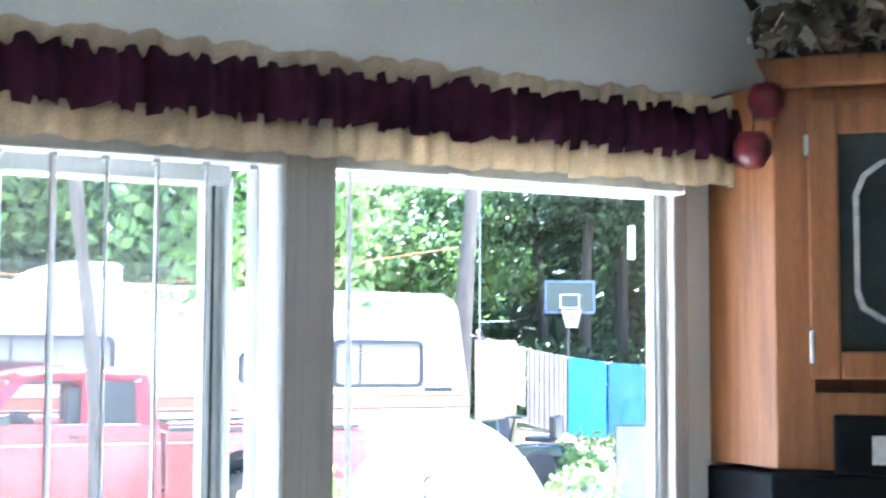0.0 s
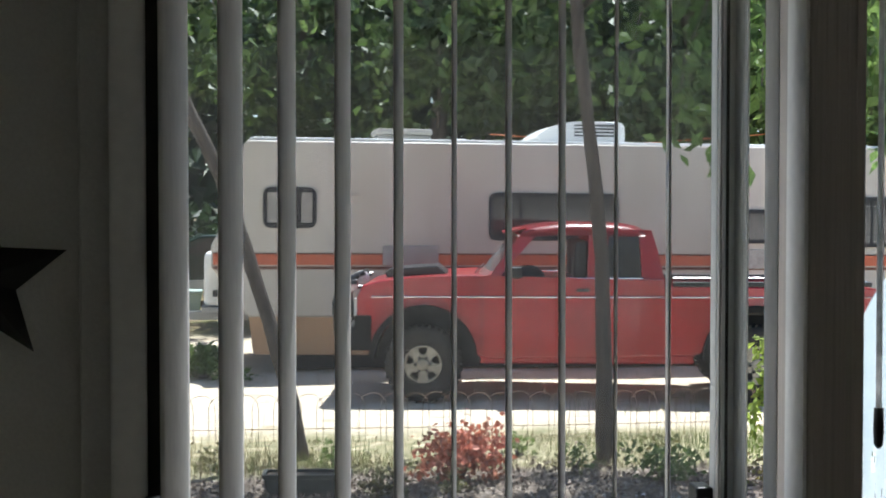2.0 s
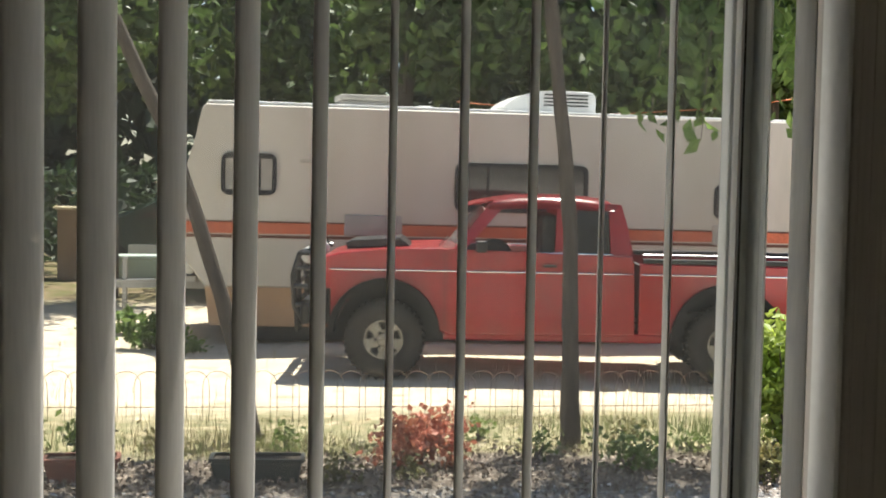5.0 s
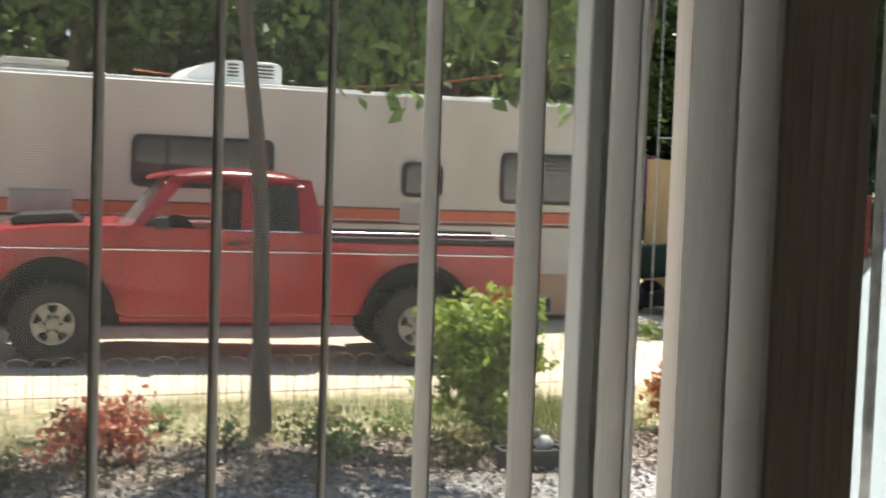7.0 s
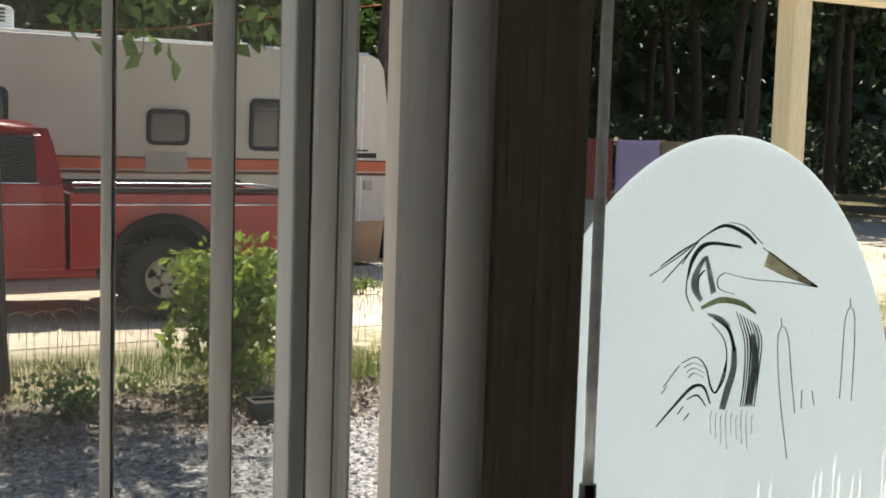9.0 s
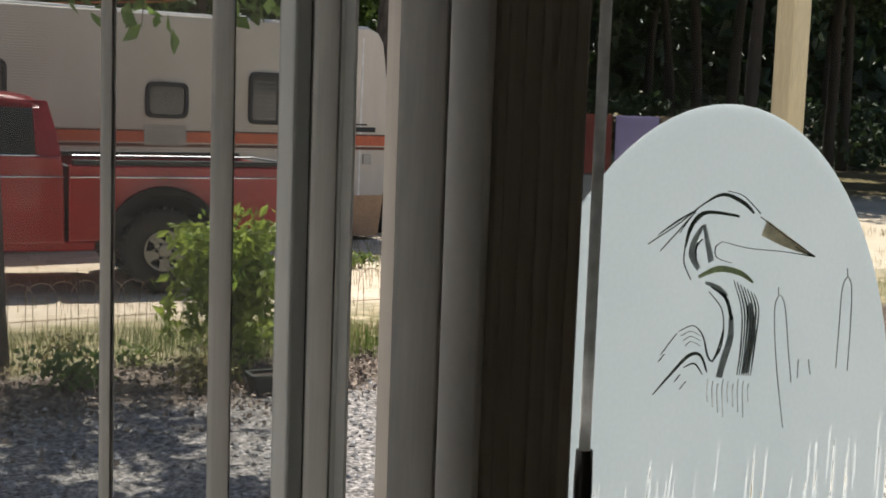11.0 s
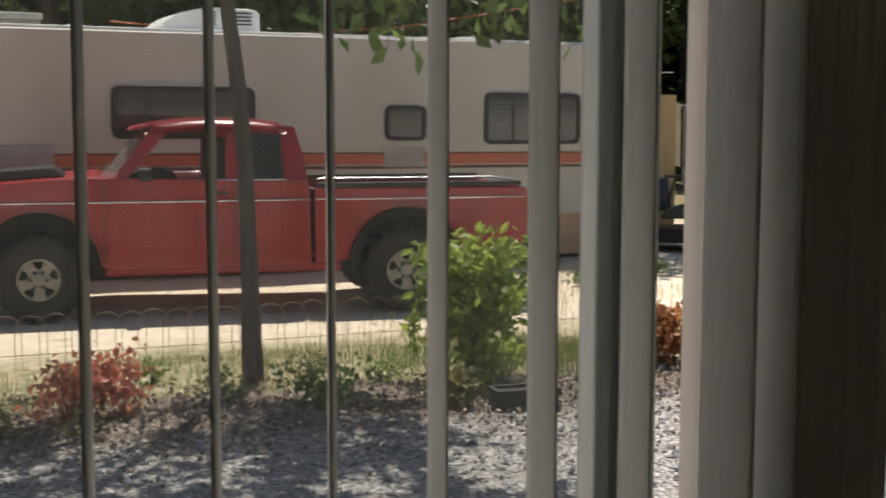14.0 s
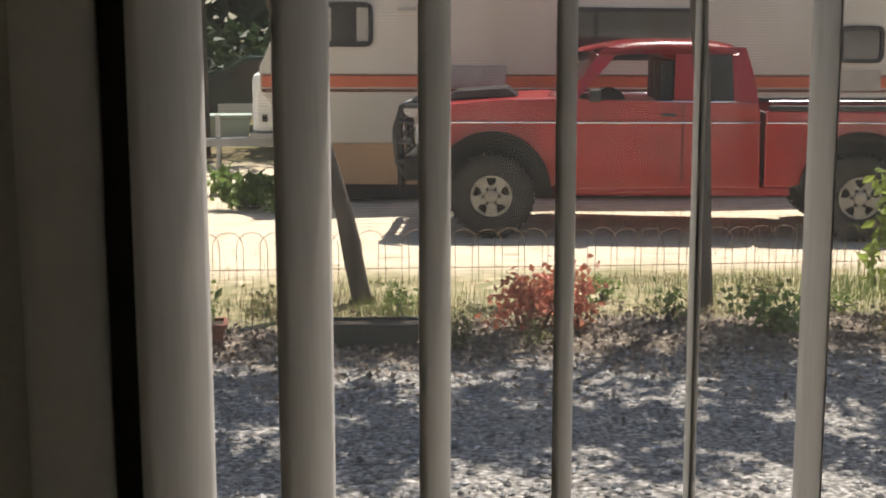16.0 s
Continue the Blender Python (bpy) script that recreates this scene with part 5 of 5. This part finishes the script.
# ---- shrubs and bed ----
def shrub(name, at_, radii, size, material, label, seed, n, per, stems=7, long=1.5):
    s = thing(name, pose(*at_), label, "shrub")
    rng = np.random.default_rng(seed)
    p, cs = clumps(rng, n, per, (0, 0, radii[2]), radii, (0.055, 0.055, 0.05), 0.25)
    p[:, 2] = np.maximum(p[:, 2], 0.02)
    for k in range(stems):
        c = cs[k * len(cs) // stems]
        part("stem", tube(bmesh.new(), [(rng.uniform(-0.05, 0.05), rng.uniform(-0.05, 0.05), -0.03), (c[0] * 0.4, c[1] * 0.4, c[2] * 0.5), tuple(c)], [0.012, 0.009, 0.003], 6), M_BARK, s)
    leaf_mesh("leaves", p, size, material, s, seed + 1, droop=0.5, long=long)
    return s


shrub("green_shrub", (3.2, 7.25, 0.0), (0.47, 0.4, 0.57), 0.042, M_LEAF3, "yellow-green leafy young shrub beside a planter trough", 31, 105, 27, 14, long=2.3)
shrub("red_shrub", (0.63, 7.1, 0.0), (0.42, 0.28, 0.2), 0.038, M_REDLEAF, "low red-leaved shrub in the mulch bed", 32, 52, 20)
shrub("low_green_plant", (1.98, 6.95, 0.0), (0.34, 0.2, 0.12), 0.035, M_LEAF, "low bright green plant at the foot of the oak", 33, 26, 13)
shrub("dry_plant", (2.72, 6.6, 0.0), (0.2, 0.18, 0.13), 0.03, M_DULL, "brownish dry bedding plant", 34, 22, 20)
shrub("orange_shrub", (4.72, 7.3, 0.0), (0.28, 0.22, 0.22), 0.045, M_ORLEAF, "low orange-leaved shrub by the gravel", 35, 30, 22)
shrub("grey_green_plant", (0.05, 6.72, 0.0), (0.16, 0.12, 0.08), 0.03, M_DULL, "small grey-green plant by the timber edging", 36, 14, 12)
shrub("weedy_shrub", (7.4, 9.9, 0.0), (0.6, 0.5, 0.42), 0.055, M_LEAF, "loose weedy shrub by the lawn", 37, 26, 16)
shrub("yard_shrub", (9.6, 13.2, 0.0), (0.7, 0.6, 0.4), 0.06, M_LEAF, "loose green shrub near the clothesline", 38, 36, 20)
shrub("tongue_weeds", (-1.5, 13.0, 0.0), (0.5, 0.3, 0.2), 0.07, M_LEAF, "weeds round the trailer tongue", 39, 24, 18)


low_weeds = [(1.45, 7.3, 0.1, 0.1, M_LEAF), (2.6, 7.5, 0.16, 0.07, M_WEED), (3.0, 6.85, 0.14, 0.08, M_DULL), (-0.25, 7.65, 0.08, 0.08, M_WEED), (2.3, 7.95, 0.2, 0.06, M_DULL), (-1.95, 7.6, 0.16, 0.09, M_WEED),
             (0.5, 6.78, 0.14, 0.06, M_DULL), (-1.1, 7.75, 0.1, 0.06, M_DULL), (3.7, 7.9, 0.22, 0.1, M_WEED), (1.15, 7.95, 0.09, 0.07, M_WEED), (5.3, 8.4, 0.2, 0.07, M_WEED)]
for k, (x, y, r, h, m_) in enumerate(low_weeds):
    shrub("weed_plant", (x, y, 0), (r, r * 0.75, h), 0.022, m_, {M_LEAF: "small bright green weed in the dry grass", M_WEED: "low light-green weed among straw", M_DULL: "low olive-brown weed in the bed"}[m_], 60 + k, 12, 10, 4, long=2.2)

for x, y, r in ((-2.26, 14.2, 0.32), (-1.2, 12.7, 0.3), (-2.9, 11.6, 0.2), (6.4, 11.4, 0.35), (7.3, 11.9, 0.3)):
    shrub("grass_tuft", (x, y, 0), (r, r * 0.7, 0.07), 0.03, M_WEED, "low green tuft growing in the sandy drive", int(90 + x * 7 + y), 16, 12, 4, long=2.6)


def trough(x, y, l, d, h, rz, label, material):
    """Plant box with a rolled rim and soil in it."""
    t = thing("planter_trough", pose(x, y, -0.01, 0, 0, rz), label, "planter")
    bm = prism(bmesh.new(), [(-l / 2 + 0.03, 0), (l / 2 - 0.03, 0), (l / 2, h), (-l / 2, h)], -d / 2, d / 2, bevel=0.012)
    part("box", bm, material, t)
    part("rim", ring_frame(bmesh.new(), round_rect(-l / 2 - 0.012, l / 2 + 0.012, -d / 2 - 0.012, d / 2 + 0.012, 0.03), round_rect(-l / 2 + 0.012, l / 2 - 0.012, -d / 2 + 0.012, d / 2 - 0.012, 0.02), 0, 0.022), material, t).matrix_basis = pose(0, 0, h, 90)
    part("soil", boxes((-l / 2 + 0.015, l / 2 - 0.015, -d / 2 + 0.015, d / 2 - 0.015, h, h + 0.004)), M_SOIL, t)
    return t


trough(-0.43, 6.8, 0.56, 0.2, 0.14, -4, "dark green plastic planter trough at the edge of the bed", M_TROUGH)
trough(-1.5, 6.9, 0.44, 0.2, 0.13, 3, "old terracotta planter box in the mulch bed", M_TERRA)
shrub("potted_plant", (-1.5, 6.9, 0.12), (0.17, 0.1, 0.15), 0.03, M_WEED, "loose green plant growing in the terracotta box", 90, 16, 14, 6, long=2.4)
trough(3.12, 6.36, 0.4, 0.17, 0.13, -6, "dark plastic planter trough beside the yellow-green shrub", M_TROUGH)
st = thing("garden_ornament", pose(3.2, 6.345, 0.123), "small pale stone garden ornament on the timber", "garden ornament")
bm = bmesh.new()
lathe(bm, [(0.02, 0.0), (0.045, 0.008), (0.055, 0.04), (0.045, 0.075), (0.02, 0.095)], 14, (0, 0, 0), "z")
lathe(bm, [(0.01, 0.085), (0.022, 0.095), (0.024, 0.12), (0.014, 0.135), (0.004, 0.14)], 12, (-0.05, 0, 0), "z")
part("stone", bm, M_STONE, st, smooth=True)

fence = thing("border_fence", pose(0, 8.75, 0), "low looped wire border fence along the drive", "border fence")
bm = bmesh.new()
tube(bm, [(-0.11, 0, -0.06), (-0.11, 0, 0.26)] + [(-0.11 * math.cos(radians(a)), 0, 0.28 + 0.11 * math.sin(radians(a))) for a in range(20, 161, 20)] + [(0.11, 0, 0.26), (0.11, 0, -0.06)], 0.0024, 5)
loop0 = part("hoop", bm, M_WIRE, fence)
for i in range(46):
    o = loop0 if i == 0 else loop0.copy()
    if i:
        scene.collection.objects.link(o)
    o.matrix_basis = pose(-2.6 + 0.17 * i, 0.02 * math.sin(i * 1.7) - 0.03 * (i > 20), 0, rw.uniform(-6, 6), 0, rw.uniform(-5, 5))
part("wire", tube(bmesh.new(), [(-2.7, 0, 0.12), (1.5, -0.02, 0.11), (5.3, -0.03, 0.12)], 0.003, 5), M_WIRE, fence)

# grass, stalks, litter, gravel: uncountable
rngG = np.random.default_rng(9)


def blades(name, n, xr, yr, hr, material, label, seed, patch=1.3):
    rng = np.random.default_rng(seed)
    x, y = rng.uniform(*xr, n * 3), rng.uniform(*yr, n * 3)
    keep = np.sin(x * patch * 2.1 + seed) + np.sin(y * patch * 3.3 + x) + rng.normal(size=n * 3) * 0.7 > 0.45
    x, y = x[keep][:n], y[keep][:n]
    n = len(x)
    h = rng.uniform(*hr, n)
    a = rng.uniform(0, 6.3, n)
    lx, ly = np.cos(a) * h * 0.35, np.sin(a) * h * 0.35
    w = 0.0016 + 0.007 * h
    ca, sa = np.cos(a + 1.57) * w, np.sin(a + 1.57) * w
    z0 = np.full(n, -0.02)
    v = np.stack([np.stack([x - ca, y - sa, z0], 1), np.stack([x + ca, y + sa, z0], 1), np.stack([x + lx * 0.4 + ca * 0.7, y + ly * 0.4 + sa * 0.7, h * 0.6], 1),
                  np.stack([x + lx * 0.4 - ca * 0.7, y + ly * 0.4 - sa * 0.7, h * 0.6], 1), np.stack([x + lx, y + ly, h], 1)], 1).reshape(-1, 3)
    i = np.arange(n) * 5
    f = np.concatenate([np.stack([i, i + 1, i + 2], 1), np.stack([i, i + 2, i + 3], 1), np.stack([i + 3, i + 2, i + 4], 1)])
    me = bpy.data.meshes.new(name)
    me.from_pydata(v.tolist(), [], f.tolist())
    me.materials.append(material)
    tagged(new(name, me), label, "grass", kind="stuff")


blades("grass", 16000, (-4, 7), (7.4, 8.8), (0.02, 0.075), M_GRASS, "thin green and straw grass strip", 3)
blades("dry_stalks", 420, (-4, 7), (7.4, 9.0), (0.08, 0.22), M_DRY, "tall dry grass stalks", 4, 0.8)
blades("drive_grass", 2600, (-8, 9), (9.0, 13.5), (0.03, 0.1), M_GRASS, "sparse grass on the sandy drive", 5, 0.5)
blades("weeds", 2600, (1.7, 4.6), (7.15, 8.5), (0.04, 0.17), M_WEED, "green weeds in the grass strip", 7, 0.9)
blades("bed_weeds", 900, (-2.5, 1.5), (7.3, 8.2), (0.04, 0.15), M_WEED, "small green weeds along the bed", 8, 1.4)
blades("lawn_grass", 9000, (5, 16), (6, 17), (0.04, 0.14), M_GRASS, "patchy lawn grass", 6, 0.6)
lit = np.stack([rngG.uniform(-4, 7, 7600), 6.75 + rngG.normal(size=7600) * 0.55, np.full(7600, 0.012)], 1)
lit[:, 2] += rngG.uniform(0, 0.03, len(lit)) + 0.05 * np.array([noise.noise((x * 0.4, y * 0.4, 0)) for x, y in lit[:, :2]])
tagged(leaf_mesh("leaf_litter", lit, 0.026, M_LITTER, None, 8, droop=0.0), "dead brown leaves over the mulch bed", "leaf litter", kind="stuff")
n = 9000
px, py = rngG.uniform(-3.5, 6, n), rngG.uniform(2.2, 6.5, n)
s = rngG.uniform(0.008, 0.024, n)
o8 = np.array([(1, 0, 0), (0, 1, 0), (-1, 0, 0), (0, -1, 0), (0, 0, 0.7), (0, 0, -0.7)])
jit = rngG.uniform(0.6, 1.3, (n, 6, 1))
zz = np.array([0.05 * noise.noise((x * 0.4, y * 0.4, 0)) * min(1, max(0, (y - 1) / 3)) for x, y in zip(px, py)])
v = (np.stack([px, py, zz + s * 0.25], 1)[:, None, :] + o8[None] * s[:, None, None] * jit).reshape(-1, 3)
f8 = np.array([(0, 1, 4), (1, 2, 4), (2, 3, 4), (3, 0, 4), (1, 0, 5), (2, 1, 5), (3, 2, 5), (0, 3, 5)])
f = (np.arange(n)[:, None, None] * 6 + f8[None]).reshape(-1, 3)
me = bpy.data.meshes.new("gravel")
me.from_pydata(v.tolist(), [], f.tolist())
me.materials.append(M_STONE)
tagged(new("gravel", me), "grey crushed gravel path", "gravel", kind="stuff")

# ---- right of the trailer: porch post, clothesline, hoop, car ----
porch = thing("porch_frame", pose(2.825, 2.15, 0), "cream painted porch post and beam", "porch frame")
part("post", boxes((-0.038, 0.038, -0.038, 0.038, -0.05, 2.27), bevel=0.006), M_PINE, porch)
part("beam", boxes((-0.17, 3.5, -0.05, 0.05, 2.27, 2.45), bevel=0.008), M_PINE, porch)
part("post", boxes((3.35, 3.46, -0.055, 0.055, -0.05, 2.27), bevel=0.008), M_PINE, porch)
line = thing("clothesline", pose(0, 0, 0), "white clothesline between poles", "clothesline")
L0, L1 = Vector((9.9, 17.5, 2.19)), Vector((14.6, 15.7, 1.5))
part("pole", tube(bmesh.new(), [(L0.x - 0.05, L0.y, -0.1), (L0.x - 0.05, L0.y, 2.3)], 0.02), M_CORD, line)
LU = (L1 - L0).normalized()


def on_line(u):
    """A place on the sagging cord, u metres from its first pole."""
    p = L0 + LU * u
    p.z -= 0.2 * math.sin(math.pi * u / 4.6)
    return p


E1 = on_line(6.6)
part("pole", tube(bmesh.new(), [(E1.x, E1.y, -0.1), (E1.x, E1.y, E1.z + 0.1)], 0.04), M_STEEL, line)
part("cord", tube(bmesh.new(), [on_line(0.3 * k) for k in range(23)], 0.007, 6), M_CORD, line)


def towel(s0, s1, drop, material, label, seed, name="towel", stripes=None):
    """Cloth folded over the line, from s0 to s1 metres along it, with soft folds."""
    ux = (on_line(s1) - on_line(s0)).normalized()
    nrm = Vector((ux.y, -ux.x, 0)).normalized()
    w = s1 - s0
    base = on_line(s0)
    t = thing(name, Matrix.Translation(base), label, "towel", "towels on the clothesline")

    def cloth(a, b, off):
        bm = bmesh.new()
        sheets = []
        for th in (0, 0.012):
            rows = []
            for r in range(9):
                f = r / 8
                row = []
                for c in range(11):
                    u = a + (b - a) * c / 10
                    fold = 0.035 * f * math.sin(u * 11 + seed) + 0.02 * f * noise.noise((u * 4, f * 3, seed))
                    p = ux * u + nrm * (0.012 + fold + th + off)
                    row.append(bm.verts.new((p.x, p.y, p.z + 0.012 - drop * f + 0.03 * f * math.sin(u * 3 + seed))))
                rows.append(row)
            sheets.append(rows)
            for p, q in zip(rows, rows[1:]):
                for c in range(10):
                    bm.faces.new((p[c], p[c + 1], q[c + 1], q[c]))
        return bm

    part("cloth", cloth(0, w, 0), material, t, smooth=True)
    back = cloth(0, w, -0.04)
    part("back_fall", back, material, t, smooth=True)
    if stripes:
        for k in range(stripes):
            part("stripe", cloth(w * (k + 0.3) / stripes, w * (k + 0.55) / stripes, 0.014), M_STRIPE2, t, "dark stripe", smooth=True)
    for u in (0.04, w - 0.04):
        p = ux * u
        part("clothes_peg", boxes((p.x - 0.01, p.x + 0.01, p.y - 0.02, p.y + 0.02, p.z - 0.05, p.z + 0.03)), M_PLY, t)


towel(0.39, 0.57, 0.75, M_PURPLE, "dark purple towel on the line", 1)
towel(0.6, 1.25, 0.95, M_TAN, "tan towel pegged on the line", 2)
towel(1.28, 1.95, 1.25, M_STRIPE, "white and purple striped beach towel", 3, stripes=8)
towel(1.99, 2.63, 1.25, M_SKY, "bright light-blue towel hanging on the line", 4)
towel(2.68, 3.3, 1.2, M_BLUE, "deep blue towel hanging beside another", 5)
towel(3.36, 4.02, 1.0, M_RUST, "dark rust-red towel on the line", 6)
towel(4.1, 4.83, 0.9, M_LILAC, "faded lilac towel on the line", 7)
towel(4.87, 5.6, 0.9, M_DUN, "brown towel hanging on the line", 8)

hoop = thing("basketball_hoop", pose(15.6, 22.65, 0, 0, 0, -25), "blue-framed basketball hoop on a dark pole", "basketball hoop")
part("pole", tube(bmesh.new(), [(0, 0.35, -0.1), (0, 0.35, 2.6), (0, 0.1, 2.9)], 0.05), M_BLACK, hoop)
part("backboard", boxes((-0.55, 0.55, 0.0, 0.03, 2.62, 3.33), bevel=0.006), M_DARKGLASS, hoop, "smoky backboard")
part("border", ring_frame(bmesh.new(), [(-0.56, 2.61), (0.56, 2.61), (0.56, 3.34), (-0.56, 3.34)], [(-0.51, 2.66), (0.51, 2.66), (0.51, 3.29), (-0.51, 3.29)], -0.012, 0.0), M_DULLBLUE, hoop, "dull blue border")
part("target", ring_frame(bmesh.new(), [(-0.22, 2.72), (0.22, 2.72), (0.22, 3.04), (-0.22, 3.04)], [(-0.19, 2.75), (0.19, 2.75), (0.19, 3.01), (-0.19, 3.01)], -0.012, 0.0), M_CORD, hoop, "white target square")
bm = bmesh.new()
for i in range(16):
    a, b = 2 * math.pi * i / 16, 2 * math.pi * (i + 1) / 16
    tube(bm, [(0.22 * math.cos(a), -0.27 + 0.22 * math.sin(a), 2.7), (0.22 * math.cos(b), -0.27 + 0.22 * math.sin(b), 2.7)], 0.012, 6)
part("rim", bm, M_RUST, hoop, "orange rim")
bm = bmesh.new()
for i in range(12):
    for sgn in (1, -1):
        a = 2 * math.pi * i / 12
        tube(bm, [((0.22 - 0.1 * t) * math.cos(a + sgn * t), -0.27 + (0.22 - 0.1 * t) * math.sin(a + sgn * t), 2.7 - 0.4 * t) for t in (0, 0.35, 0.7, 1)], 0.006, 4)
part("net", bm, M_CORD, hoop, "white net")

mast = thing("line_mast", pose(7.95, 13.1, 0), "slim pale mast beside the trailer's end", "mast")
part("mast", tube(bmesh.new(), [(0, 0, -0.1), (0, 0, 4.5)], [0.009, 0.007], 8), M_STEEL, mast)
part("arm", tube(bmesh.new(), [(0, 0, 2.25), (0.5, 0.1, 2.26)], 0.007, 6), M_STEEL, mast)
cord = thing("washing_line", pose(1.6, 16.2, 0), "orange cord strung between trees", "cord")
part("cord", tube(bmesh.new(), [(0.5, -0.6, 2.85), (2.5, -0.2, 2.75), (4.4, 0, 2.9), (7.7, 0, 3.45)], 0.008, 6), M_ORCORD, cord)

cp = [(-2.1, 0.35), (-2.15, 0.7), (-1.9, 0.88), (-1.1, 0.95), (-0.4, 1.36), (0.9, 1.4), (1.6, 1.0), (2.1, 0.95), (2.2, 0.6), (2.1, 0.32)]
mow = thing("riding_mower", pose(8.95, 14.1, 0, 0, 0, -48), "dark green riding mower parked behind the trailer", "riding mower")
part("hood", prism(bmesh.new(), [(-0.7, 0.4), (-0.72, 0.75), (-0.6, 0.86), (-0.05, 0.92), (0.0, 0.5)], -0.28, 0.28, bevel=0.04, seg=3), M_GREENCAR, mow, "dark green hood")
part("deck", prism(bmesh.new(), [(-0.35, 0.12), (-0.3, 0.28), (0.5, 0.3), (0.55, 0.12)], -0.48, 0.48, bevel=0.03), M_BLACK, mow, "black cutting deck")
part("fender", prism(bmesh.new(), [(0.05, 0.42), (0.1, 0.56), (0.85, 0.6), (0.95, 0.45)], -0.42, 0.42, bevel=0.03), M_GREENCAR, mow)
part("seat", boxes((0.3, 0.7, -0.2, 0.2, 0.62, 0.7), (0.66, 0.76, -0.2, 0.2, 0.66, 0.98), bevel=0.03), M_BLACK, mow, "black seat")
part("steering_wheel", lathe(bmesh.new(), [(0.14, -0.012), (0.16, 0.0), (0.14, 0.012)], 18, (0.12, 0, 0.95), "z"), M_BLACK, mow)
part("column", tube(bmesh.new(), [(0.02, 0, 0.55), (0.12, 0, 0.95)], 0.02), M_BLACK, mow)
part("headlight", boxes((-0.735, -0.7, -0.2, 0.2, 0.6, 0.7), bevel=0.01), M_LAMPGLASS, mow)
for x, r in ((-0.5, 0.19), (0.6, 0.26)):
    for y in (-0.47, 0.31):
        part("wheel", lathe(bmesh.new(), [(0.05, 0.0), (r * 0.85, 0.0), (r, 0.03), (r, 0.13), (r * 0.85, 0.16)], 20, (x, y, r)), M_TYRE, mow, smooth=True)
bd = thing("plywood_board", pose(9.25, 15.0, -0.01, -3, 0, -30), "tan plywood sheet leaning by the green mower", "board")
part("sheet", boxes((-0.27, 0.34, 0.0, 0.02, 0.0, 2.02), bevel=0.003), M_PLY, bd)
part("brace", boxes((-0.05, 0.0, 0.02, 0.06, 0.0, 1.9)), M_PLY, bd)
mp = thing("mesh_panel", pose(8.6, 10.6, -0.01, -6, 0, -40), "grey mesh panel leaning on the lawn", "mesh panel")
part("frame", ring_frame(bmesh.new(), [(-0.25, 0.0), (0.45, 0.0), (0.45, 1.05), (-0.25, 1.05)], [(-0.23, 0.02), (0.43, 0.02), (0.43, 1.03), (-0.23, 1.03)], 0.0, 0.025), M_BLACK, mp)
part("mesh", boxes((-0.23, 0.43, 0.008, 0.014, 0.02, 1.03)), M_MESH, mp)

# ---- left, beyond the trailer's tongue ----
cab = thing("wooden_crate", pose(-3.34, 21.8, 0, 0, 0, 4), "tan plywood crate standing on the sand", "crate")
part("box", boxes((-0.43, 0.43, 0, 0.8, 0.0, 1.2), bevel=0.01), M_CRATE, cab)
part("lid", boxes((-0.48, 0.48, -0.03, 0.83, 1.2, 1.24), bevel=0.006), M_PINE, cab)
part("batten", boxes((0.36, 0.45, -0.02, 0.0, 0.02, 1.19)), M_PINE, cab)
dk = thing("dark_car", pose(-1.9, 25, 0, 0, 0, 6), "dark car in the shade behind the sand", "car")
part("body", prism(bmesh.new(), cp, -0.8, 0.8, bevel=0.06, seg=3), M_GREENCAR, dk)
part("side_window", prism(bmesh.new(), [(-0.9, 0.98), (-0.3, 1.3), (0.85, 1.33), (1.35, 1.02)], -0.815, -0.795), M_RVWIN, dk)
part("sill", boxes((-1.0, 1.0, -0.83, -0.8, 0.3, 0.5), bevel=0.02), M_WHITE, dk, "pale sill")
for x in (-1.35, 1.35):
    for y in (-0.82, 0.62):
        part("wheel", lathe(bmesh.new(), [(0.1, 0.0), (0.27, 0.0), (0.31, 0.04), (0.31, 0.16), (0.27, 0.2)], 22, (x, y, 0.31)), M_TYRE, dk, smooth=True)
cs = thing("storage_chest", pose(-2.5, 22.3, 0, 0, 0, 3), "pale green plastic storage chest on the sand", "storage chest")
part("tub", prism(bmesh.new(), [(-0.36, 0.0), (0.36, 0.0), (0.4, 0.32), (-0.4, 0.32)], 0.0, 0.5, bevel=0.02), M_PALEGREEN, cs)
part("lid", boxes((-0.42, 0.42, -0.02, 0.52, 0.32, 0.4), bevel=0.025), M_PALEGREEN, cs, "paler lid")
